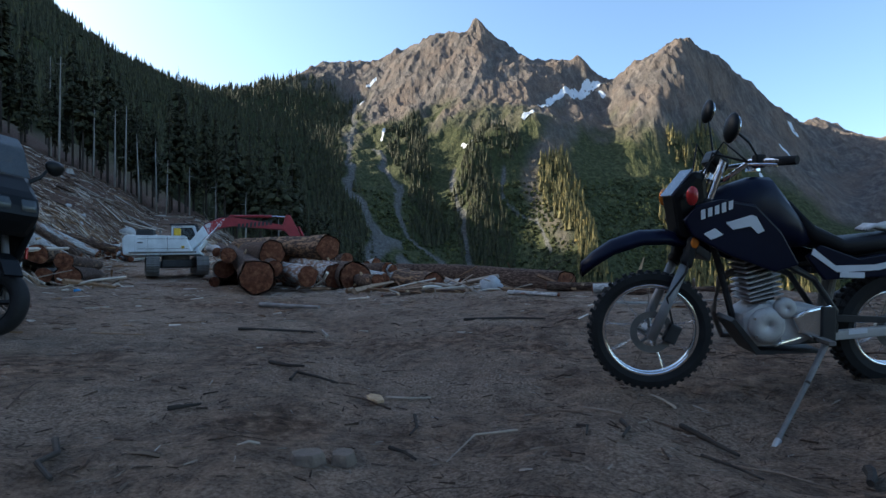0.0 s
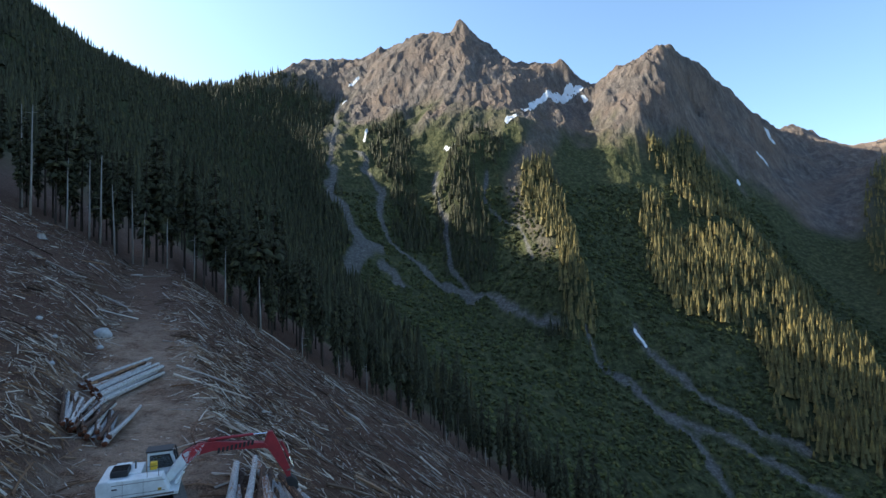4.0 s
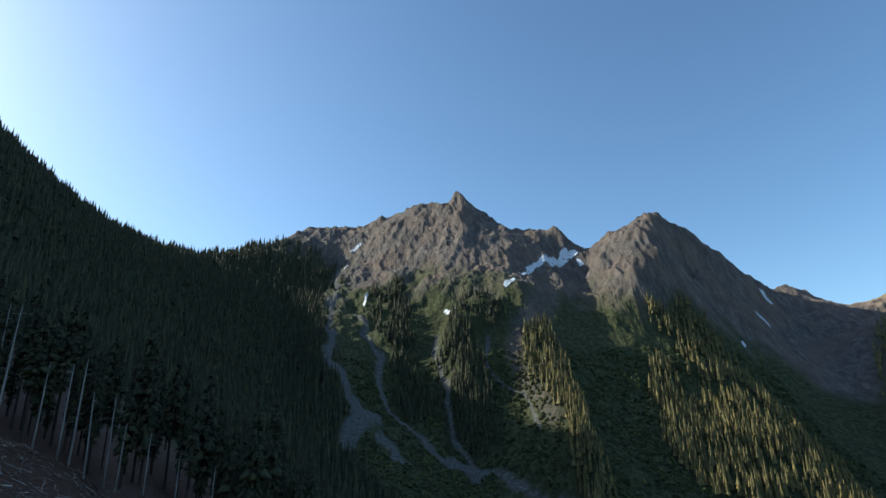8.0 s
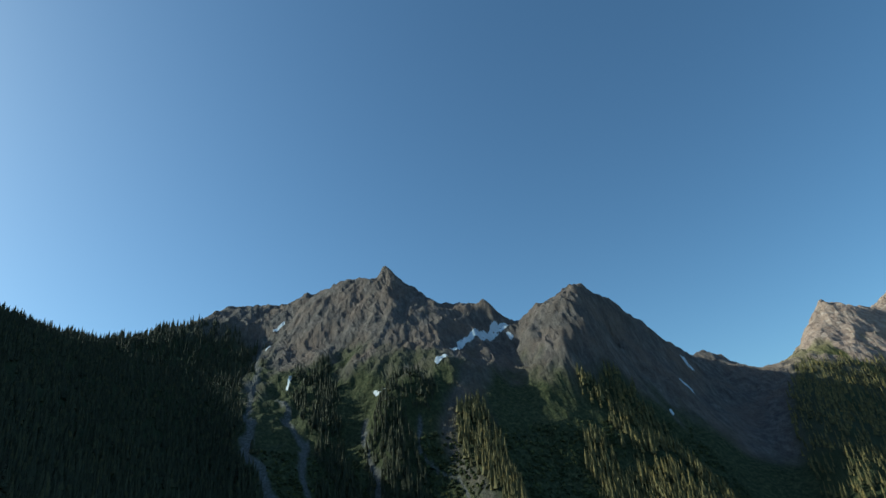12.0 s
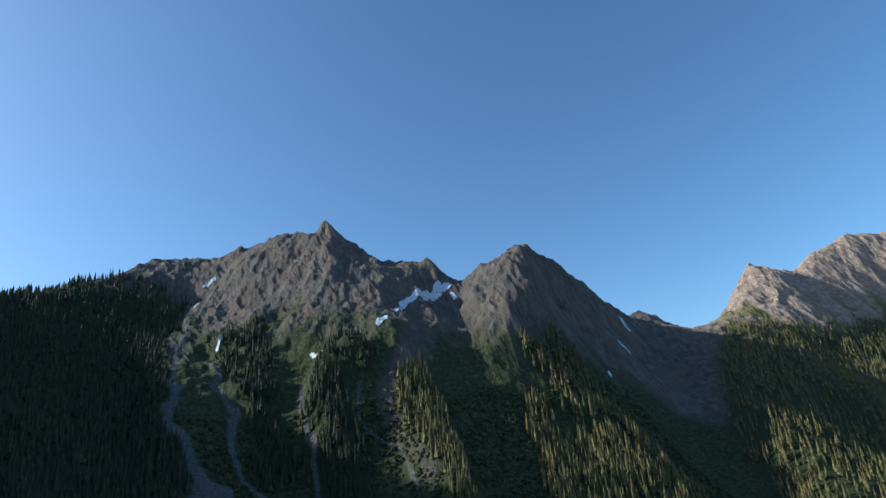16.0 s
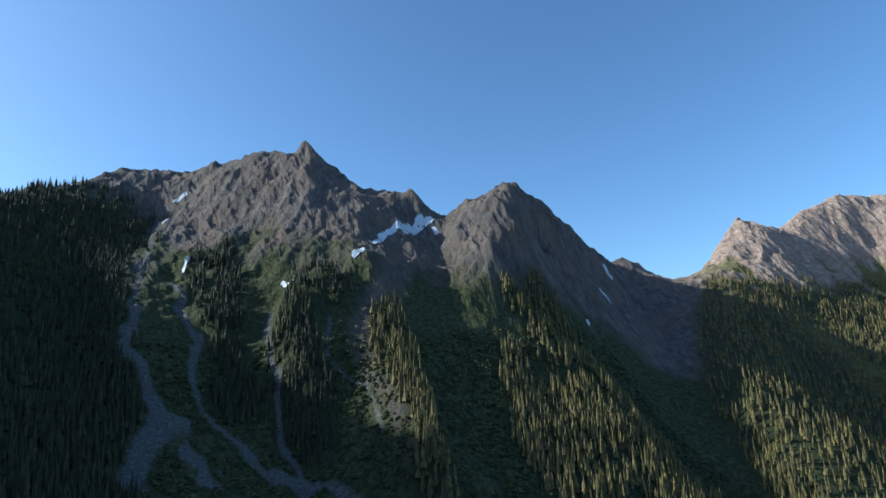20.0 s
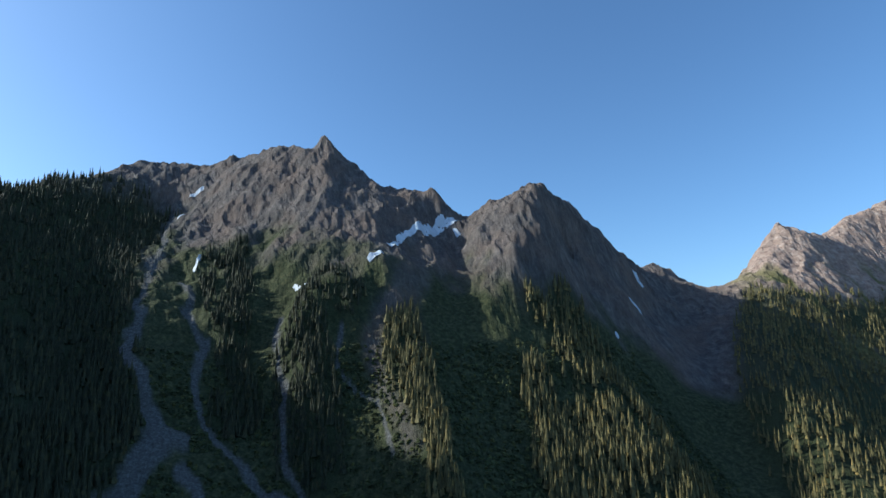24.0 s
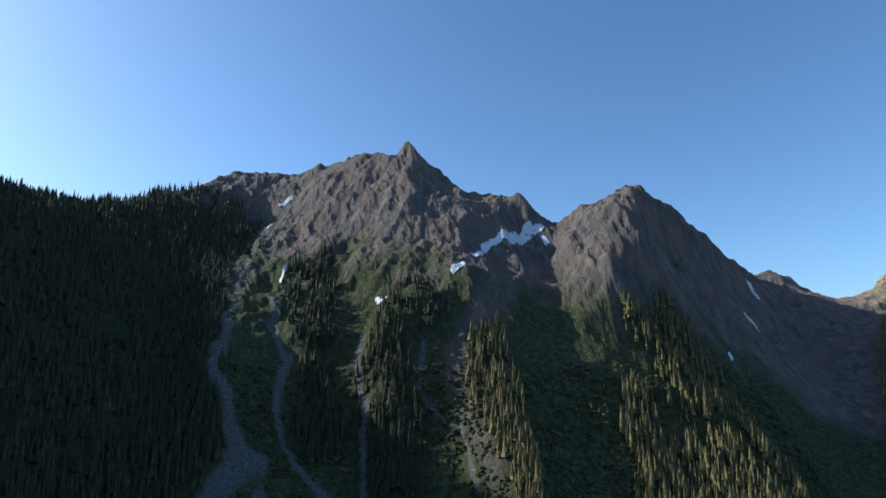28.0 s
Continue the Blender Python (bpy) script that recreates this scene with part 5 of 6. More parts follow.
def excavator(m, track_turn):
    ex = thing("excavator", m, "white tracked excavator with a faded red boom, parked among logs", "excavator")
    # undercarriage turns apart from the house
    T = Matrix.Rotation(track_turn, 4, "Z")
    part("track_frame", box(box(B(), (2.2, 1.5, 0.42), Matrix.Translation((0, 0, 0.62)), 0.06), (1.2, 2.3, 0.3), Matrix.Translation((0, 0, 0.58)), 0.05), M_DARK, ex, at=T)
    part("swing_ring", rod(B(), (0, 0, 0.8), (0, 0, 1.1), 0.72, 0.72, 28), M_STEEL, ex)
    for sy in (-1, 1):
        y = 1.2 * sy
        tr = part("track", slab(B(), [(-1.75, 0.12), (1.75, 0.12), (2.06, 0.3), (2.1, 0.55), (1.9, 0.84), (1.6, 0.9), (-1.6, 0.9), (-1.9, 0.84), (-2.1, 0.55), (-2.06, 0.3)], 0.42, Matrix.Translation((0, y, 0)), 0.05), M_DARK, ex, at=T)
        loop = [(-1.7, 0.03), (1.7, 0.03), (2.05, 0.2), (2.17, 0.5), (2.02, 0.82), (1.68, 0.97), (-1.68, 0.97), (-2.02, 0.82), (-2.17, 0.5), (-2.05, 0.2)]
        pts = [Vector((a, 0, b)) for a, b in loop]
        total = sum((pts[(i + 1) % 10] - pts[i]).length for i in range(10))
        n, i, used = 50, 0, 0.0
        shoe = bpy.data.meshes.new("track_shoe")
        bm = box(box(B(), (0.185, 0.62, 0.03), None, 0.006), (0.03, 0.62, 0.05), Matrix.Translation((0, 0, 0.03)))
        bm.to_mesh(shoe)
        bm.free()
        shoe.materials.append(M_STEEL)
        for k in range(n):
            s = total * k / n
            while s - used > (pts[(i + 1) % 10] - pts[i]).length:
                used += (pts[(i + 1) % 10] - pts[i]).length
                i += 1
            a, c = pts[i], pts[(i + 1) % 10]
            d = (c - a).normalized()
            p = a + d * (s - used)
            ob = new("track_shoe", shoe)
            ob.parent = tr
            out = Vector((d.z, 0, -d.x))
            ob.matrix_basis = Matrix.Translation((p.x, y, p.z)) @ Matrix(((d.x, 0, out.x), (0, 1, 0), (d.z, 0, out.z))).to_4x4()
        for x, z, r in ((-1.75, 0.5, 0.36), (1.75, 0.5, 0.36), (-1.1, 0.22, 0.13), (-0.55, 0.22, 0.13), (0, 0.22, 0.13), (0.55, 0.22, 0.13), (1.1, 0.22, 0.13)):
            part("roller", rod(B(), (x, y - 0.26, z), (x, y + 0.26, z), r, r, 16), M_STEEL, tr)
    # house
    part("deck", box(B(), (4.0, 2.8, 0.14), Matrix.Translation((-0.45, 0, 1.17)), 0.02), M_WHITE, ex)
    part("side_body", slab(B(), [(-2.25, 1.25), (1.15, 1.25), (0.75, 2.12), (-2.25, 2.15)], 0.95, Matrix.Translation((0, -0.95, 0)), 0.05), M_WHITE, ex, "dented white side panels")
    part("engine_hood", slab(B(), [(-2.3, 1.25), (-0.55, 1.25), (-0.55, 2.16), (-2.25, 2.22)], 1.85, Matrix.Translation((0, 0.45, 0)), 0.05), M_WHITE, ex)
    cw = B()
    slab(cw, [(-2.9, 1.12), (-2.2, 1.08), (-2.2, 2.2), (-2.75, 2.18), (-2.95, 1.95)], 2.75, None, 0.1)
    part("counterweight", cw, M_WHITE, ex)
    for z in (1.42, 1.95):
        part("seam", box(B(), (3.0, 0.012, 0.02), Matrix.Translation((-0.55, -1.43, z))), M_DARK, ex)
    for x in (-1.45, -0.3):
        part("panel_joint", box(B(), (0.015, 0.012, 0.8), Matrix.Translation((x, -1.43, 1.7))), M_DARK, ex)
    part("rub_rail", box(B(), (3.9, 0.05, 0.09), Matrix.Translation((-0.6, -1.42, 1.22)), 0.015), M_STEEL, ex)
    part("radiator_cover", box(B(), (1.0, 1.1, 0.3), Matrix.Translation((-1.75, -0.35, 2.33)), 0.05), M_DARK, ex)
    for k in range(9):
        part("grille_slat", box(B(), (0.9, 0.03, 0.03), Matrix.Translation((-1.75, -0.8 + 0.11 * k, 2.5))), M_BLACK, ex)
    part("hood_box", box(B(), (0.9, 0.8, 0.12), Matrix.Translation((-1.75, 0.6, 2.3)), 0.03), M_WHITE, ex)
    part("exhaust_pipe", rod(B(), (-1.0, 0.3, 2.15), (-1.0, 0.3, 2.6), 0.06, 0.06, 12), M_STEEL, ex)
    part("jerry_can", box(B(), (0.42, 0.3, 0.4), Matrix.Translation((0.15, -0.35, 2.4)), 0.05), M_YELLOW, ex, "yellow plastic fuel can")
    cab = part("cab", slab(B(), [(-0.35, 1.25), (1.35, 1.25), (1.45, 1.9), (1.1, 2.85), (-0.35, 2.85)], 1.0, Matrix.Translation((0, 0.9, 0)), 0.06), M_WHITE, ex)
    part("roof", box(B(), (1.6, 1.1, 0.09), Matrix.Translation((0.35, 0.9, 2.9)), 0.03), M_DARK, cab)
    for y in (0.39, 1.41):
        part("window", slab(B(), [(-0.2, 2.0), (1.25, 2.0), (1.0, 2.72), (-0.2, 2.72)], 0.02, Matrix.Translation((0, y, 0))), M_GLASS, cab, "dark side window")
    part("windscreen", slab(B(), [(1.42, 1.95), (1.44, 1.95), (1.12, 2.76), (1.10, 2.76)], 0.82, Matrix.Translation((0.03, 0.9, 0))), M_GLASS, cab)
    for y in (0.45, 1.35):
        part("guard_post", rod(B(), (1.52, y, 1.4), (1.2, y, 2.9), 0.035, 0.035, 8), M_DARK, cab)
    part("warning_sign", box(B(), (0.2, 0.012, 0.13), Matrix.Translation((0.62, -1.435, 1.5))), M_YELLOW, ex, "small yellow warning sign")
    for k in range(3):
        part("sign_bar", box(B(), (0.03, 0.006, 0.09), Matrix.Translation((0.56 + 0.06 * k, -1.444, 1.5))), M_DECAL, ex)
    part("worn_mark", box(B(), (0.3, 0.006, 0.07), Matrix.Translation((-1.9, -1.43, 1.75))), M_DECAL, ex)
    # boom, from its foot over the knee to the arm
    boom = part("boom", slab(B(), [(0.55, 1.45), (0.95, 1.35), (1.9, 2.6), (2.45, 3.1), (3.2, 3.3), (5.75, 3.0), (5.95, 3.15), (5.75, 3.4), (3.3, 3.95), (2.5, 3.95), (1.75, 3.45)], 0.48, Matrix.Translation((0, -0.12, 0)), 0.03), M_RED, ex)
    part("boom_foot", slab(B(), [(0.5, 1.42), (0.98, 1.32), (1.9, 2.58), (1.62, 3.3)], 0.53, Matrix.Translation((0, -0.12, 0)), 0.02), M_WHITE, boom, "white painted boom foot")
    part("chipped_paint", slab(B(), [(1.9, 2.62), (2.5, 3.2), (2.75, 3.9), (2.45, 3.9), (1.7, 3.35)], 0.51, Matrix.Translation((0, -0.12, 0)), 0.01), chipped_red(), boom, "patchy red and white paint")
    mark_bars(9, 0.36, M_DECAL, boom, Matrix.Translation((4.3, -0.372, 3.42)) @ Matrix.Rotation(radians(-7), 4, "Y") @ Matrix.Rotation(radians(90), 4, "X"), "faded black maker's mark as plain bars")
    for y in (-0.5, 0.26):
        cyl = part("boom_cylinder", rod(B(), (1.35, y, 1.35), (1.75, y, 2.15), 0.1, 0.1, 12), M_WHITE, boom)
        part("piston", rod(B(), (1.7, y, 2.05), (2.5, y, 3.45), 0.05, 0.05, 10), M_CHROME, cyl)
    cyl = part("arm_cylinder", rod(B(), (3.1, -0.12, 4.1), (5.2, -0.12, 4.12), 0.11, 0.11, 14), M_RED, boom)
    part("piston", rod(B(), (5.15, -0.12, 4.12), (6.05, -0.12, 4.08), 0.055, 0.055, 12), M_CHROME, cyl, "chrome piston rod")
    part("bracket", slab(B(), [(2.75, 3.85), (3.3, 3.85), (3.2, 4.2), (3.0, 4.2)], 0.2, Matrix.Translation((0, -0.12, 0)), 0.02), M_RED, boom)
    arm = part("arm", slab(B(), [(5.65, 3.05), (5.95, 2.85), (6.75, 1.0), (6.95, 0.35), (7.15, 0.4), (7.12, 1.1), (6.55, 3.2), (6.2, 4.2), (5.95, 4.25), (5.85, 3.7)], 0.36, Matrix.Translation((0, -0.12, 0)), 0.03), M_RED, ex)
    cyl = part("bucket_cylinder", rod(B(), (6.65, -0.12, 3.3), (7.05, -0.12, 2.0), 0.08, 0.08, 12), M_RED, arm)
    part("piston", rod(B(), (7.02, -0.12, 2.1), (7.28, -0.12, 1.2), 0.04, 0.04, 10), M_CHROME, cyl)
    for y in (-0.34, 0.1):
        part("link", slab(B(), [(6.9, 1.0), (7.0, 0.95), (7.35, 1.15), (7.3, 1.25)], 0.04, Matrix.Translation((0, y, 0))), M_STEEL, arm)
    part("grapple", slab(B(), [(6.85, 0.45), (7.2, 0.5), (7.5, 0.1), (7.55, -0.45), (7.35, -0.75), (7.2, -0.4), (6.95, -0.1)], 0.7, Matrix.Translation((0, -0.12, 0)), 0.04), M_DARK, arm, "dark steel bucket")
    for pts in ([(1.0, -0.2, 1.9), (1.7, -0.28, 3.1), (2.4, -0.25, 4.0), (3.2, -0.2, 4.02), (5.2, -0.25, 3.7)], [(1.0, -0.05, 1.9), (1.7, -0.05, 3.5), (2.6, -0.02, 4.08), (3.4, 0, 3.98)]):
        part("hose", tube(B(), pts, 0.025, 6), M_BLACK, boom)
    part("handrail", tube(B(), [(0.55, -1.3, 2.1), (0.55, -1.3, 2.65), (-0.1, -1.3, 2.65), (-0.1, -1.3, 2.1)], 0.02, 6), M_DARK, ex)
    def shorter(x, y, z):
        return (x * 0.82 if x < 1 else x - 0.18), y, z
    house = [o for o in ex.children if not o.name.startswith(("track", "swing"))]
    warp([boom, arm, *boom.children_recursive, *arm.children_recursive], folded)
    warp(house + [c for o in house for c in o.children_recursive], shorter)
    return ex


EX_X, EX_Y = -13.6, 31.5
excavator(Matrix.Translation((EX_X, EX_Y, ground_z(EX_X, EX_Y) + 0.12)) @ Matrix.Rotation(radians(17), 4, "Z"), radians(117 - 17))

# the cable that runs from the arm over the slope
cable = part("guy_cable", tube(B(), [(-6.6, 33.6, 4.6), (-4.0, 36, 3.1), (-1.5, 38.5, 1.5), (1.5, 41, -2.0)], 0.012, 5), M_DARK)
tagged(cable, "thin steel cable strung over the slope", "cable")


# ---- motorcycles ----
# the blue of the reflected sky is put into this lens colour
M_LENS = plain("headlamp glass", (0.06, 0.08, 0.12), 0.12, spec=0.6, vary=0.1)
M_NAVY = plain("dark blue gloss paint", (0.004, 0.006, 0.020), 0.32, spec=0.14, vary=0.2, scale=3)
M_BLKP = plain("black gloss plastic", (0.006, 0.007, 0.008), 0.32, spec=0.18, vary=0.3, scale=4)
M_STRIPE = plain("silver white decal", (0.62, 0.64, 0.68), 0.35, vary=0.08)
M_SEAT = plain("black vinyl", (0.006, 0.006, 0.008), 0.5, spec=0.18, vary=0.25, scale=6, bumps=0.25, bscale=160)
M_FORK = plain("grey fork metal", (0.24, 0.24, 0.25), 0.5, 0.4, vary=0.12)
M_AMBER = plain("amber lens", (0.55, 0.16, 0.02), 0.2, vary=0.1)
M_REDLENS = plain("red lens", (0.35, 0.02, 0.02), 0.2, vary=0.1)
M_MIRROR = plain("mirror glass", (0.85, 0.87, 0.9), 0.03, 1.0, vary=0.02)
M_GLOVE = plain("white and grey glove fabric", (0.5, 0.5, 0.5), 0.85, vary=0.35, scale=14, bumps=0.4)


def wheel(parent, x, z, rad, width, knobs, disc_r, turn=0.0):
    """A spoked wheel with a knobbed tyre; axle along y."""
    w = part("wheel", rod(B(), (0, -0.06, 0), (0, 0.06, 0), 0.032, 0.032, 16), M_ALU, parent, at=Matrix.Translation((x, 0, z)) @ Matrix.Rotation(turn, 4, "Z"))
    h, s = width / 2, rad - width * 0.92
    tyre = lathe(B(), [(s, -h * 0.72), (s + width * 0.35, -h), (rad - width * 0.18, -h * 0.88), (rad - 0.012, -h * 0.45), (rad - 0.008, 0), (rad - 0.012, h * 0.45), (rad - width * 0.18, h * 0.88), (s + width * 0.35, h), (s, h * 0.72)], None, 56)
    if knobs:
        for k in range(46):
            a = 2 * math.pi * k / 46
            for y, ry in ((-h * 0.62, 0.5), (0.0 if k % 2 else h * 0.2, 0.0), (h * 0.62, -0.5)):
                rr = rad - (0.010 if y else 0.0) - 0.004
                box(tyre, (0.022, width * 0.22, 0.02), Matrix.Rotation(-a, 4, "Y") @ Matrix.Translation((0, y, rr)) @ Matrix.Rotation(-ry * 0.9, 4, "X"))
    part("tyre", tyre, M_BLACK, w, "black knobbed tyre" if knobs else "black road tyre", not knobs)
    part("rim", lathe(B(), [(s - 0.018, -h * 0.6), (s + 0.004, -h * 0.72), (s + 0.004, h * 0.72), (s - 0.018, h * 0.6), (s - 0.024, 0)], None, 56), M_CHROME if knobs else M_BLKP, w, "", True)
    if knobs:
        for k in range(18):
            a, b2 = 2 * math.pi * k / 18, 2 * math.pi * (k + (1.6 if k % 2 else -1.6)) / 18
            part("spoke", rod(B(), (0.035 * math.cos(a), 0.035 * (1 if k % 4 < 2 else -1), 0.035 * math.sin(a)), ((s - 0.015) * math.cos(b2), 0, (s - 0.015) * math.sin(b2)), 0.0022, 0.0022, 5), M_CHROME, w)
    else:
        for k in range(5):
            a = 2 * math.pi * k / 5
            part("cast_spoke", rod(B(), (0.03 * math.cos(a), 0, 0.03 * math.sin(a)), ((s - 0.01) * math.cos(a), 0, (s - 0.01) * math.sin(a)), 0.026, 0.018, 8), M_BLKP, w)
    disc = lathe(B(), [(disc_r * 0.68, 0.060), (disc_r, 0.060), (disc_r, 0.064), (disc_r * 0.68, 0.064)], None, 36)
    for k in range(6):
        a = 2 * math.pi * k / 6
        rod(disc, (0.03 * math.cos(a), 0.062, 0.03 * math.sin(a)), (disc_r * 0.7 * math.cos(a + 0.3), 0.062, disc_r * 0.7 * math.sin(a + 0.3)), 0.008, 0.008, 6)
    part("brake_disc", disc, M_STEEL, w)
    return w


def mirror(bike, x, y, z, tip, name="mirror"):
    mi = part(name, tube(B(), [(x, y, z), (x + (tip[0] - x) * 0.4, y + (tip[1] - y) * 0.5, z + (tip[2] - z) * 0.45), tip], 0.006, 8), M_BLKP, bike)
    tilt = Matrix.Translation(tip) @ Matrix.Rotation(radians(18), 4, "Z") @ Matrix.Rotation(radians(-12), 4, "Y")
    sh = B()
    bmesh.ops.create_uvsphere(sh, u_segments=18, v_segments=10, radius=1.0, matrix=tilt @ Matrix.Diagonal((0.02, 0.048, 0.075, 1)))
    part("shell", sh, M_BLKP, mi, "", True)
    part("mirror_glass", lathe(B(), [(0.001, 0), (0.92, 0), (0.92, 0.04), (0.001, 0.04)], tilt @ Matrix.Translation((-0.016, 0, 0)) @ Matrix.Rotation(radians(90), 4, "Z") @ Matrix.Diagonal((0.045, 0.1, 0.07, 1)), 24), M_MIRROR, mi)
    return mi


def trail_bike(m):
    """A single-cylinder dual-sport machine; x points ahead, y to its left side."""
    b = thing("trail_motorcycle", m, "dark blue dual-sport motorcycle with white stripes on its side stand", "motorcycle")
    FX, RX, R = 0.68, -0.67, 0.345
    fw = wheel(b, FX, R, R, 0.085, True, 0.12, radians(-6))
    wheel(b, RX, 0.325, 0.325, 0.115, True, 0.11)
    rake = Vector((-0.46, 0, 0.89)).normalized()
    for y in (-0.085, 0.085):
        a = Vector((FX + 0.02, y, R - 0.04))
        fk = part("fork_leg", rod(B(), a, a + rake * 0.42, 0.027, 0.024, 14), M_FORK, b, "", True)
        part("gaiter", lathe(B(), [(0.024, 0)] + [(0.036 if k % 2 else 0.029, 0.019 * k) for k in range(15)] + [(0.024, 0.285)], Matrix.Translation(a + rake * 0.41) @ rake.to_track_quat("Y", "X").to_matrix().to_4x4(), 16), M_BLACK, fk, "", True)
        part("fork_tube", rod(B(), a + rake * 0.66, a + rake * 0.86, 0.02, 0.02, 12), M_CHROME, fk)
    part("caliper", box(B(), (0.07, 0.05, 0.11), Matrix.Translation((FX - 0.1, 0.075, R - 0.01)) @ Matrix.Rotation(radians(-25), 4, "Y"), 0.012), M_DARK, b)
    part("brake_hose", tube(B(), [(FX - 0.1, 0.09, R + 0.05), (FX - 0.06, 0.11, R + 0.2), (FX - 0.16, 0.12, R + 0.3), (FX - 0.22, 0.1, R + 0.5), (FX - 0.3, 0.08, R + 0.66)], 0.006, 6), M_BLACK, b)
    for z in (0.62, 0.78):
        part("fork_clamp", box(B(), (0.09, 0.23, 0.035), Matrix.Translation((FX - 0.12 - (z - 0.34) * 0.5, 0, z + 0.1)) @ Matrix.Rotation(radians(-27), 4, "Y"), 0.008), M_DARK, b)
    # high front mudguard
    bm = B()
    prof = [(1.07, 0.675), (1.0, 0.72), (0.90, 0.765), (0.74, 0.80), (0.58, 0.80), (0.44, 0.765)]
    rows_ = []
    for i, (x, z) in enumerate(prof):
        w = (0.025, 0.055, 0.07, 0.075, 0.07, 0.06)[i]
        rows_.append([bm.verts.new((x, y * w, z - 0.035 * abs(y) ** 2 + dz)) for dz in (0.012, -0.012) for y in ((-1, -0.5, 0, 0.5, 1) if dz > 0 else (1, 0.5, 0, -0.5, -1))])
    for A, C in zip(rows_, rows_[1:]):
        for k in range(10):
            bm.faces.new((A[k], A[(k + 1) % 10], C[(k + 1) % 10], C[k]))
    bm.faces.new(rows_[0][::-1])
    bm.faces.new(rows_[-1])
    part("front_mudguard", bm, M_NAVY, b, "long dark blue front mudguard", True)
    # headlamp cowl
    cowl = part("headlamp_cowl", slab(B(), [(0.54, 0.78), (0.58, 0.95), (0.46, 1.04), (0.40, 1.03), (0.38, 0.92), (0.45, 0.77)], 0.19, None, 0.03), M_BLKP, b)
    part("headlamp", slab(B(), [(0.582, 0.94), (0.590, 0.945), (0.472, 1.045), (0.462, 1.04)], 0.16, None, 0.002), M_LENS, cowl, "headlamp lens, sky reflection put into its blue colour")
    for y in (-0.17, 0.17):
        ts = part("indicator", rod(B(), (0.52, y * 0.5, 0.94), (0.52, y, 0.94), 0.009, 0.009, 8), M_BLACK, b)
        lamp = B()
        bmesh.ops.create_uvsphere(lamp, u_segments=14, v_segments=8, radius=1.0, matrix=Matrix.Translation((0.52, y * 1.15, 0.94)) @ Matrix.Diagonal((0.032, 0.028, 0.036, 1)))
        part("lens", lamp, M_REDLENS if y > 0 else M_AMBER, ts, "red indicator lens", True)
    refl = B()
    bmesh.ops.create_uvsphere(refl, u_segments=12, v_segments=8, radius=1.0, matrix=Matrix.Translation((0.47, 0.115, 0.76)) @ Matrix.Diagonal((0.022, 0.008, 0.022, 1)))
    part("reflector", refl, M_AMBER, b, "round amber reflector", True)
    # handlebar
    hb = part("handlebar", tube(B(), [(0.12, 0.40, 1.05), (0.22, 0.2, 1.06), (0.3, 0.09, 1.0), (0.3, -0.09, 1.0), (0.22, -0.2, 1.06), (0.12, -0.40, 1.05)], 0.011, 10), M_CHROME, b)
    for sy in (-1, 1):
        part("grip", rod(B(), (0.165, 0.29 * sy, 1.054), (0.11, 0.42 * sy, 1.05), 0.017, 0.016, 12), M_BLACK, hb)
        lv = part("lever", tube(B(), [(0.22, 0.24 * sy, 1.05), (0.27, 0.28 * sy, 1.045), (0.24, 0.36 * sy, 1.04), (0.2, 0.41 * sy, 1.035)], 0.006, 8), M_CHROME, hb)
        part("switch_box", box(B(), (0.05, 0.05, 0.05), Matrix.Translation((0.2, 0.245 * sy, 1.058)), 0.01), M_BLACK, hb)
    part("crossbar", rod(B(), (0.24, -0.17, 1.05), (0.24, 0.17, 1.05), 0.008, 0.008, 8), M_CHROME, hb)
    for pts in ([(0.23, 0.22, 1.05), (0.34, 0.16, 1.14), (0.42, 0.06, 1.02), (0.42, 0.05, 0.8)], [(0.23, -0.22, 1.05), (0.36, -0.12, 1.16), (0.43, -0.02, 1.02), (0.4, 0.0, 0.8)], [(0.24, 0.2, 1.06), (0.38, 0.12, 1.1), (0.44, 0.08, 0.95)]):
        part("cable", tube(B(), pts, 0.005, 6), M_BLACK, b)
    part("instrument_pod", box(B(), (0.09, 0.15, 0.06), Matrix.Translation((0.31, 0, 1.07)) @ Matrix.Rotation(radians(-35), 4, "Y"), 0.015), M_BLKP, b)
    mirror(b, 0.2, 0.24, 1.07, (0.40, 0.36, 1.19))
    mirror(b, 0.2, -0.24, 1.07, (0.20, -0.34, 1.38))
    # tank, seat, panels
    bm = B()
    secs = [(0.47, 0.82, 0.89, 0.05), (0.38, 0.78, 0.935, 0.095), (0.26, 0.75, 0.98, 0.12), (0.12, 0.74, 1.01, 0.125), (0.03, 0.74, 1.015, 0.12), (-0.1, 0.75, 0.93, 0.10), (-0.18, 0.77, 0.86, 0.08)]
    rr = []
    for x, z0, z1, w in secs:
        cz, hz = (z0 + z1) / 2, (z1 - z0) / 2
        rr.append([bm.verts.new((x, w * abs(math.cos(a)) ** 0.7 * math.copysign(1, math.cos(a)), cz + hz * abs(math.sin(a)) ** 0.8 * math.copysign(1, math.sin(a)))) for a in (2 * math.pi * (k + 0.5) / 16 for k in range(16))])
    for A, C in zip(rr, rr[1:]):
        for k in range(16):
            bm.faces.new((A[k], C[k], C[(k + 1) % 16], A[(k + 1) % 16]))
    bm.faces.new(rr[0])
    bm.faces.new(rr[-1][::-1])
    tank = part("fuel_tank", bm, M_NAVY, b, "glossy dark blue fuel tank", True)
    part("filler_cap", rod(B(), (0.1, 0, 1.03), (0.1, 0, 1.055), 0.04, 0.035, 18), M_CHROME, tank)
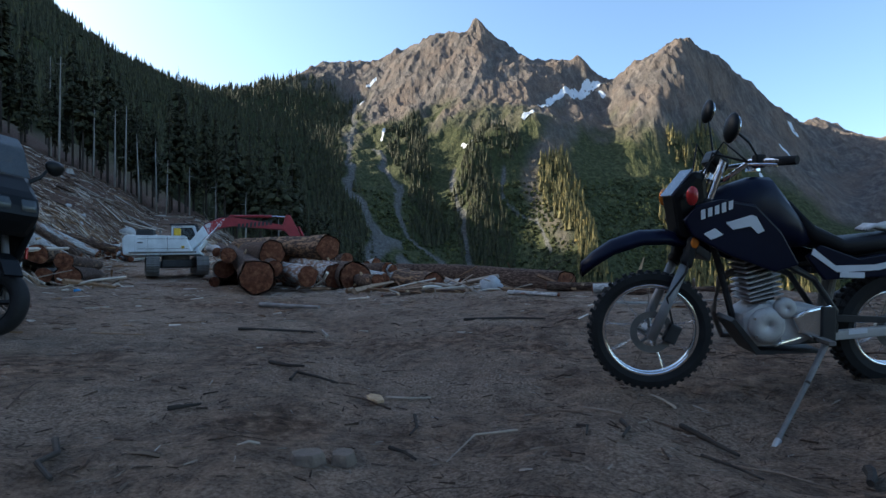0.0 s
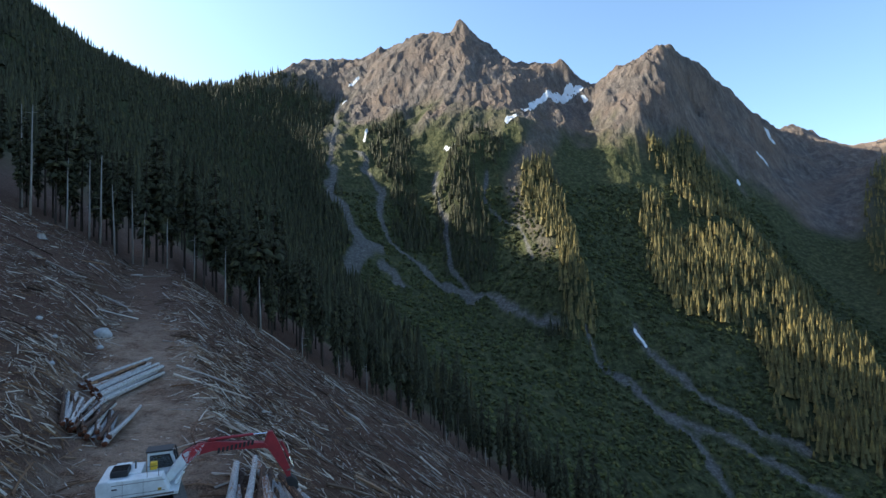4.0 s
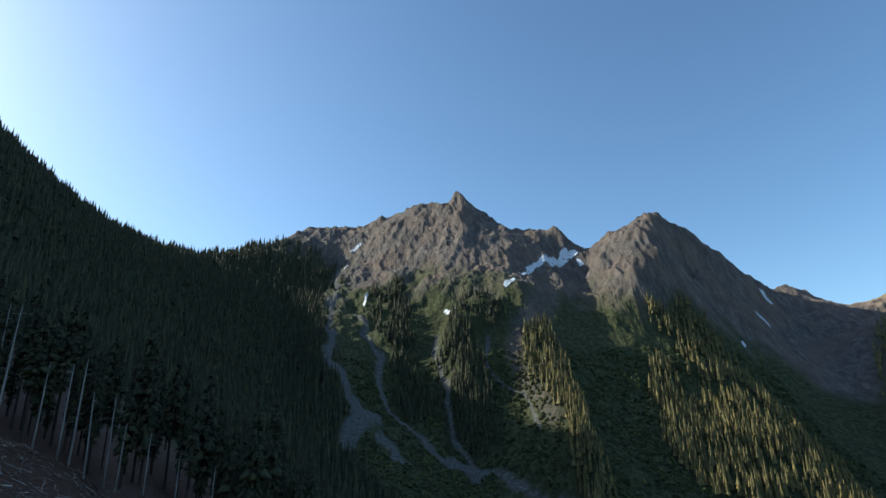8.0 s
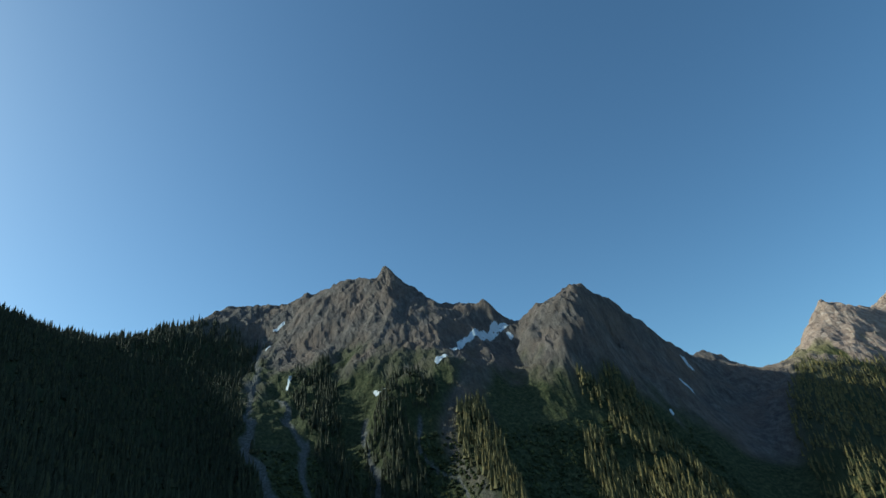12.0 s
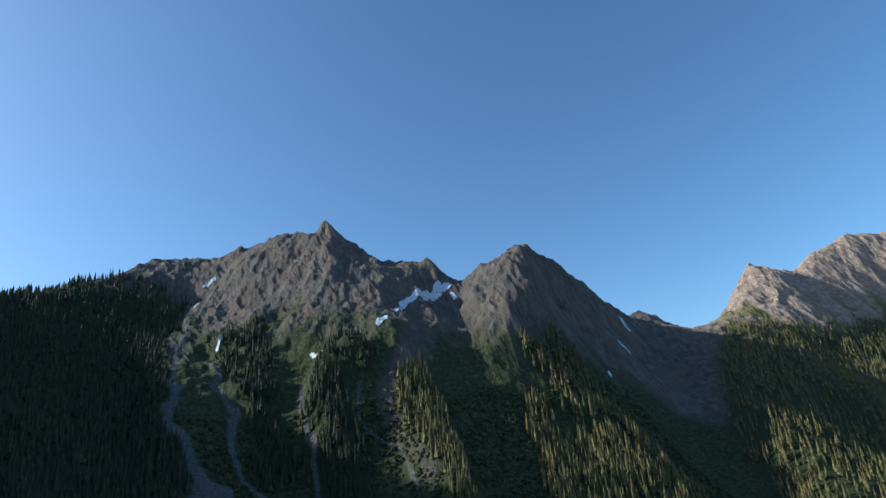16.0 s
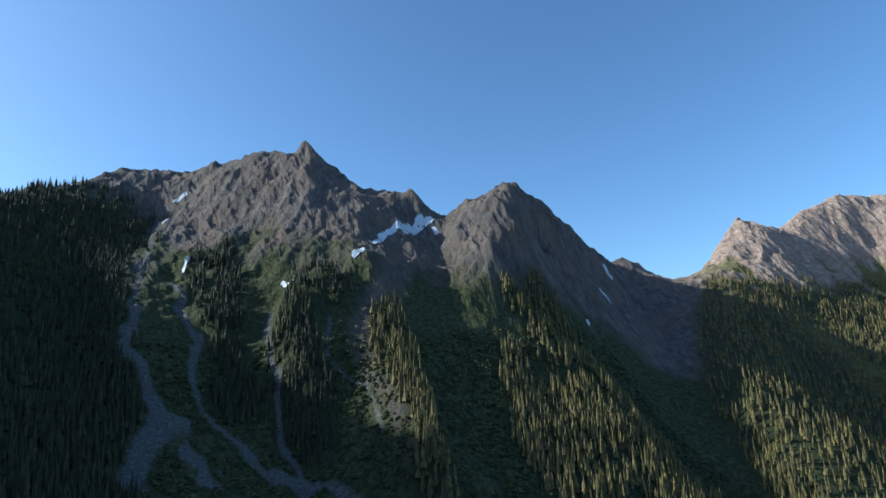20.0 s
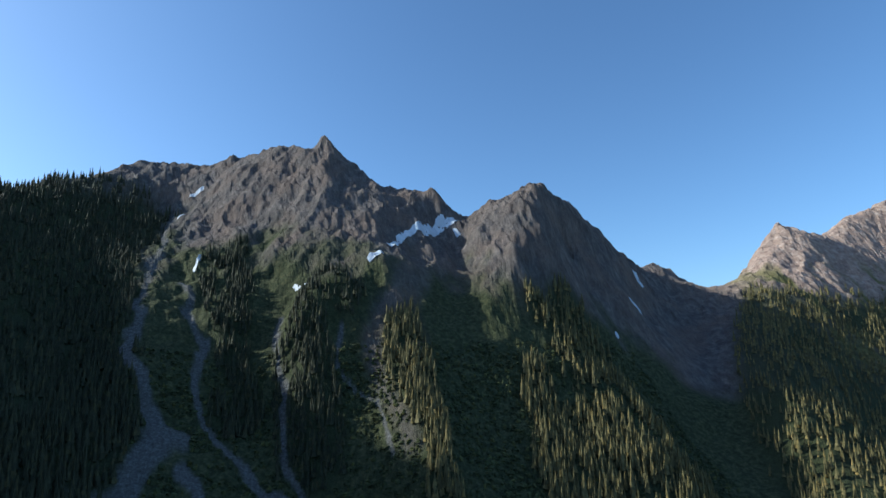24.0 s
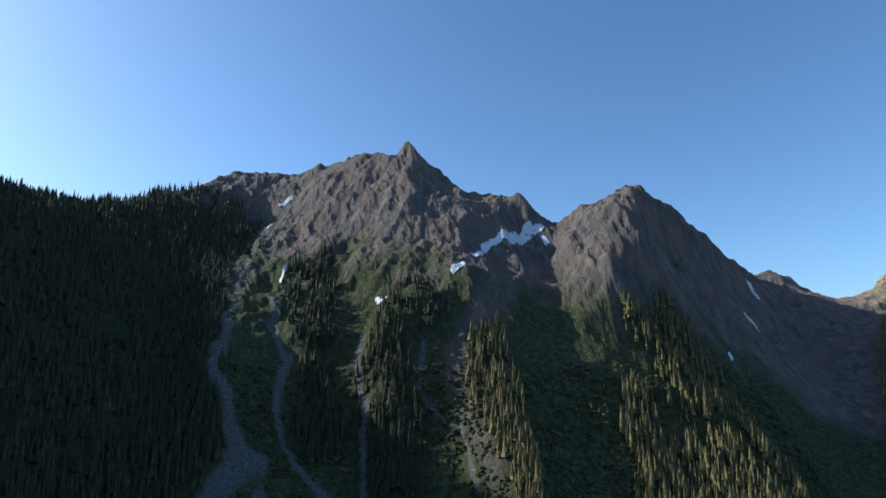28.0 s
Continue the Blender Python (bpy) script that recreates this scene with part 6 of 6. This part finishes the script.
    for sy in (-1, 1):
        sc = part("tank_shroud", slab(B(), [(0.54, 0.85), (0.47, 0.905), (0.34, 0.925), (0.16, 0.90), (0.02, 0.80), (-0.08, 0.68), (0.05, 0.64), (0.3, 0.71), (0.5, 0.79)], 0.035, Matrix.Translation((0, 0.135 * sy, 0)), 0.01), M_NAVY, b)
        part("stripe", slab(B(), [(0.44, 0.795), (0.38, 0.815), (0.335, 0.79), (0.40, 0.772)], 0.004, Matrix.Translation((0, 0.155 * sy, 0))), M_STRIPE, sc, "silver white decal")
        part("stripe", slab(B(), [(0.322, 0.835), (0.184, 0.862), (0.16, 0.855), (0.117, 0.80), (0.15, 0.79), (0.19, 0.819), (0.284, 0.808)], 0.004, Matrix.Translation((0, 0.156 * sy, 0))), M_STRIPE, sc, "silver white decal")
        sp = part("side_panel", slab(B(), [(-0.12, 0.72), (-0.22, 0.62), (-0.62, 0.64), (-0.95, 0.78), (-0.9, 0.82), (-0.4, 0.74), (-0.2, 0.79)], 0.03, Matrix.Translation((0, 0.13 * sy, 0)), 0.008), M_NAVY, b)
        part("stripe", slab(B(), [(-0.14, 0.735), (-0.28, 0.665), (-0.5, 0.675), (-0.9, 0.775), (-0.9, 0.79), (-0.48, 0.705), (-0.27, 0.70), (-0.15, 0.765)], 0.004, Matrix.Translation((0, 0.148 * sy, 0))), M_STRIPE, sp, "silver white stripe")
        part("maker_mark", box(B(), (0.13, 0.004, 0.03), Matrix.Translation((-0.36, 0.149 * sy, 0.652)) @ Matrix.Rotation(radians(-3), 4, "Y")), M_STRIPE, sp, "plain white maker's mark")
        mark_bars(5, 0.062, M_STRIPE, tank, Matrix.Translation((0.37, 0.156 * sy, 0.885)) @ Matrix.Rotation(radians(180 if sy > 0 else 0), 4, "Z") @ Matrix.Rotation(radians(90), 4, "X") @ Matrix.Rotation(radians(-17 if sy < 0 else 17), 4, "Z"), "white model mark as plain bars", 0.002)
    bm = B()
    rr = []
    for x, z, w, h in ((-0.08, 0.90, 0.07, 0.06), (-0.2, 0.835, 0.10, 0.055), (-0.35, 0.80, 0.12, 0.05), (-0.55, 0.815, 0.125, 0.05), (-0.8, 0.84, 0.115, 0.045), (-0.98, 0.86, 0.08, 0.035)):
        rr.append([bm.verts.new((x, w * math.copysign(abs(math.cos(a)) ** 0.5, math.cos(a)), z + h * math.copysign(abs(math.sin(a)) ** 0.6, math.sin(a)))) for a in (2 * math.pi * (k + 0.5) / 14 for k in range(14))])
    for A, C in zip(rr, rr[1:]):
        for k in range(14):
            bm.faces.new((A[k], C[k], C[(k + 1) % 14], A[(k + 1) % 14]))
    bm.faces.new(rr[0])
    bm.faces.new(rr[-1][::-1])
    part("seat", bm, M_SEAT, b, "long black vinyl seat", True)
    part("rear_mudguard", slab(B(), [(-0.8, 0.74), (-1.0, 0.8), (-1.16, 0.78), (-1.17, 0.76), (-1.0, 0.775), (-0.8, 0.70)], 0.14, None, 0.006), M_NAVY, b)
    # frame and engine
    for y in (-0.11, 0.11):
        part("frame_tube", tube(B(), [(0.36, y * 0.3, 0.86), (0.1, y, 0.72), (-0.18, y, 0.62), (-0.3, y, 0.45), (-0.3, y, 0.33)], 0.017, 8), M_DARK, b)
        part("subframe", tube(B(), [(-0.15, y, 0.66), (-0.55, y, 0.72), (-0.95, y * 0.8, 0.77)], 0.012, 8), M_DARK, b)
    part("down_tube", tube(B(), [(0.36, 0, 0.84), (0.26, 0, 0.6), (0.2, 0, 0.38), (0.05, 0, 0.25), (-0.28, 0, 0.26)], 0.019, 8), M_DARK, b)
    eng = part("crankcase", slab(B(), [(0.19, 0.30), (0.2, 0.44), (0.1, 0.5), (-0.25, 0.47), (-0.3, 0.34), (-0.12, 0.26), (0.1, 0.25)], 0.2, None, 0.03), M_ALU, b, "cast grey crankcase")
    part("engine_cover", lathe(B(), [(0.002, 0.13), (0.075, 0.128), (0.098, 0.115), (0.103, 0.09), (0.002, 0.09)], Matrix.Translation((0.07, 0.0, 0.375)), 30), M_ALU, eng, "", True)
    part("starter_cover", lathe(B(), [(0.002, 0.128), (0.05, 0.126), (0.06, 0.11), (0.06, 0.09), (0.002, 0.09)], Matrix.Translation((-0.03, 0, 0.47)), 24), M_ALU, eng, "", True)
    part("sprocket_cover", slab(B(), [(-0.06, 0.42), (-0.1, 0.33), (-0.24, 0.28), (-0.28, 0.32), (-0.27, 0.49), (-0.14, 0.46)], 0.03, Matrix.Translation((0, 0.115, 0)), 0.012), M_CHROME, eng, "polished sprocket cover")
    for k, (x, z) in enumerate(((-0.09, 0.34), (-0.16, 0.3), (-0.25, 0.31), (-0.25, 0.46), (0.15, 0.42), (0.0, 0.30), (0.14, 0.32))):
        part("bolt", rod(B(), (x, 0.125, z), (x, 0.137, z), 0.008, 0.008, 8), M_CHROME, eng)
    cylm = Matrix.Translation((0.06, 0, 0.5)) @ Matrix.Rotation(radians(12), 4, "Y")
    cyl = part("cylinder", box(B(), (0.13, 0.14, 0.2), cylm @ Matrix.Translation((0, 0, 0.1)), 0.02), M_DARK, b, "black finned cylinder")
    for k in range(9):
        part("fin", box(B(), (0.19, 0.2, 0.006), cylm @ Matrix.Translation((0, 0, 0.03 + 0.021 * k)), 0.002), M_ALU, cyl)
    part("exhaust_header", tube(B(), [(0.12, -0.03, 0.66), (0.25, -0.06, 0.6), (0.27, -0.1, 0.42), (0.2, -0.14, 0.27), (-0.1, -0.16, 0.25), (-0.5, -0.18, 0.42)], 0.018, 10), M_STEEL, b)
    part("silencer", rod(B(), (-0.45, -0.18, 0.42), (-0.95, -0.19, 0.68), 0.05, 0.055, 16), M_DARK, b)
    sa2 = part("swingarm", box(B(), (0.58, 0.035, 0.055), Matrix.Translation((-0.5, 0.1, 0.325)) @ Matrix.Rotation(radians(4), 4, "Y"), 0.01), M_ALU, b)
    part("chain_guard", slab(B(), [(-0.3, 0.43), (-0.72, 0.4), (-0.75, 0.37), (-0.3, 0.39)], 0.02, Matrix.Translation((0, 0.115, 0)), 0.004), M_DARK, sa2)
    part("warning_label", box(B(), (0.1, 0.003, 0.03), Matrix.Translation((-0.42, 0.1195, 0.335)) @ Matrix.Rotation(radians(4), 4, "Y")), M_STRIPE, sa2)
    part("shock", rod(B(), (-0.3, 0, 0.4), (-0.35, 0, 0.68), 0.035, 0.035, 12), M_STEEL, b)
    st = part("side_stand", tube(B(), [(-0.24, 0.14, 0.29), (0.02, 0.38, 0.13), (0.32, 0.64, -0.06)], [0.018, 0.014, 0.012], 10), M_STEEL, b, "lowered side stand")
    part("stand_spring", tube(B(), [(-0.2, 0.19, 0.28), (-0.09, 0.29, 0.21), (0.02, 0.39, 0.145)], 0.013, 8), M_STEEL, st)
    part("stand_foot", rod(B(), (0.3, 0.625, -0.05), (0.34, 0.66, -0.07), 0.017, 0.013, 8), M_ALU, st)
    part("foot_peg", box(B(), (0.04, 0.11, 0.025), Matrix.Translation((-0.2, 0.19, 0.3)), 0.005), M_STEEL, b)
    part("gear_lever", tube(B(), [(-0.1, 0.13, 0.31), (0.02, 0.15, 0.285), (0.07, 0.2, 0.285)], 0.007, 8), M_CHROME, b)
    part("engine_guard", slab(B(), [(0.24, 0.42), (0.26, 0.40), (0.12, 0.21), (-0.25, 0.21), (-0.25, 0.225), (0.1, 0.23)], 0.2, None, 0.004), M_DARK, b)
    part("bracket", box(B(), (0.08, 0.02, 0.2), Matrix.Translation((-0.25, 0.13, 0.38)), 0.01), M_DARK, b)
    return b


def place_bike(x, y, heading, lean):
    return Matrix.Translation((x, y, ground_z(x, y))) @ Matrix.Rotation(radians(heading), 4, "Z") @ Matrix.Rotation(radians(lean), 4, "X")


def tall(lift):
    """Stretches the upper works of a motorcycle that stands tall on long forks."""
    def fn(x, y, z):
        return x, y, z + lift * min(1.3, max(0, (z - 0.55) / 0.45)) * min(1, max(0, (x + 0.3) / 0.35))
    return fn


BIKE_M = place_bike(2.06, 3.2, 176, -7)
trail = trail_bike(BIKE_M)
warp(trail.children_recursive, tall(0.19))
glove = thing("glove", BIKE_M @ Matrix.Translation((-0.66, 0.02, 0.872)), "pale grey and white riding glove lying on the seat", "glove")
bm = B()
bmesh.ops.create_uvsphere(bm, u_segments=16, v_segments=10, radius=1.0, matrix=Matrix.Translation((0, 0, 0.03)) @ Matrix.Diagonal((0.09, 0.05, 0.032, 1)))
part("palm", bm, M_GLOVE, glove, "", True)
for k in range(4):
    part("finger", tube(B(), [(0.06, -0.035 + 0.023 * k, 0.03), (0.12, -0.04 + 0.025 * k, 0.04), (0.165, -0.04 + 0.026 * k, 0.015)], [0.015, 0.014, 0.011], 8), M_GLOVE, glove, "", True)
part("cuff", rod(B(), (-0.08, 0, 0.032), (-0.17, 0, 0.03), 0.035, 0.045, 14), M_BLKP, glove, "dark cuff")


def touring_bike(m):
    """A dark faired road machine; x points ahead."""
    b = thing("touring_motorcycle", m, "dark faired touring motorcycle parked on the dirt", "motorcycle")
    wheel(b, 0.72, 0.3, 0.3, 0.12, False, 0.155, radians(22))
    wheel(b, -0.72, 0.31, 0.31, 0.16, False, 0.13)
    rake = Vector((-0.42, 0, 0.9)).normalized()
    for y in (-0.11, 0.11):
        a = Vector((0.73, y, 0.27))
        part("fork_leg", rod(B(), a, a + rake * 0.62, 0.027, 0.03, 12), M_FORK, b, "", True)
    part("front_mudguard", slab(B(), [(0.32 * math.cos(a) + 0.72, 0.32 * math.sin(a) + 0.3) for a in (0.7, 1.1, 1.5, 1.9, 2.3, 2.6)] + [(0.345 * math.cos(a) + 0.72, 0.345 * math.sin(a) + 0.3) for a in (2.6, 2.3, 1.9, 1.5, 1.1, 0.7)], 0.14, None, 0.004), M_BLKP, b)
    for sy in (-1, 1):
        part("side_fairing", slab(B(), [(0.78, 0.78), (0.66, 0.98), (0.4, 1.0), (0.1, 0.9), (0.05, 0.55), (0.2, 0.35), (0.42, 0.36), (0.5, 0.55)], 0.06, Matrix.Translation((0, 0.2 * sy, 0)), 0.025), M_BLKP, b, "glossy black side fairing")
        part("trim_strip", slab(B(), [(0.55, 0.6), (0.48, 0.45), (0.5, 0.44), (0.6, 0.62)], 0.01, Matrix.Translation((0, 0.235 * sy, 0)), 0.003), M_STRIPE, b)
    nose = part("nose_fairing", slab(B(), [(0.9, 0.82), (0.84, 0.92), (0.6, 1.06), (0.46, 1.02), (0.46, 0.82), (0.72, 0.72)], 0.4, None, 0.06), M_BLKP, b)
    for sy in (-1, 1):
        part("headlamp", slab(B(), [(0.885, 0.84), (0.89, 0.87), (0.80, 0.935), (0.78, 0.9)], 0.12, Matrix.Translation((0, 0.1 * sy, 0)), 0.01), M_GLASS, nose, "dark headlamp lens")
    part("windscreen", slab(B(), [(0.66, 1.03), (0.67, 1.035), (0.50, 1.25), (0.38, 1.36), (0.37, 1.355), (0.49, 1.24)], 0.36, None, 0.002, 1.0), M_GLASS, b, "tinted windscreen")
    for sy in (-1, 1):
        mi = part("mirror", tube(B(), [(0.6, 0.16 * sy, 1.0), (0.6, 0.3 * sy, 1.06), (0.56, 0.38 * sy, 1.12)], 0.013, 8), M_BLKP, b)
        bm = B()
        bmesh.ops.create_uvsphere(bm, u_segments=16, v_segments=10, radius=1.0, matrix=Matrix.Translation((0.56, 0.43 * sy, 1.14)) @ Matrix.Rotation(radians(15 * sy), 4, "Z") @ Matrix.Diagonal((0.045, 0.1, 0.055, 1)))
        part("shell", bm, M_BLKP, mi, "", True)
        part("mirror_glass", box(B(), (0.006, 0.15, 0.08), Matrix.Translation((0.522, 0.43 * sy, 1.14)) @ Matrix.Rotation(radians(15 * sy), 4, "Z"), 0.002), M_MIRROR, mi)
    part("fuel_tank", slab(B(), [(0.35, 0.85), (0.3, 1.0), (0.1, 1.04), (-0.12, 0.95), (-0.15, 0.8)], 0.34, None, 0.07), M_BLKP, b)
    part("seat", slab(B(), [(-0.12, 0.82), (-0.12, 0.9), (-0.5, 0.84), (-0.6, 0.92), (-1.0, 0.96), (-1.0, 0.86), (-0.5, 0.76)], 0.3, None, 0.04), M_SEAT, b)
    part("engine", box(B(), (0.5, 0.36, 0.42), Matrix.Translation((0.05, 0, 0.47)), 0.06), M_DARK, b)
    part("exhaust", rod(B(), (-0.2, -0.2, 0.3), (-0.85, -0.24, 0.45), 0.05, 0.06, 14), M_STEEL, b)
    part("tail", slab(B(), [(-0.6, 0.78), (-1.05, 0.92), (-1.12, 0.88), (-0.9, 0.72)], 0.24, None, 0.03), M_BLKP, b)
    part("handlebar", tube(B(), [(0.3, 0.36, 1.04), (0.42, 0.16, 1.06), (0.42, -0.16, 1.06), (0.3, -0.36, 1.04)], 0.013, 8), M_DARK, b)
    part("indicator", box(B(), (0.03, 0.02, 0.06), Matrix.Translation((0.62, 0.25, 0.66)), 0.008), M_REDLENS, b, "red indicator lens")
    part("side_stand", tube(B(), [(-0.1, 0.15, 0.25), (-0.12, 0.3, 0.1), (-0.12, 0.36, 0.0)], 0.014, 8), M_STEEL, b)
    return b


tourer = touring_bike(place_bike(-4.16, 5.15, -28, -6))
warp(tourer.children_recursive, tall(0.36))

# litter by the bank
bottle = part("bottle", lathe(B(), [(0.001, 0), (0.035, 0), (0.035, 0.15), (0.014, 0.19), (0.014, 0.22), (0.001, 0.22)], None, 14), plain("blue plastic", (0.03, 0.22, 0.5), 0.35), None, "", True)
bottle.location = (-8.2, 13.6, ground_z(-8.2, 13.6) + 0.04)
tagged(bottle, "small blue plastic bottle lying in the dirt", "bottle")
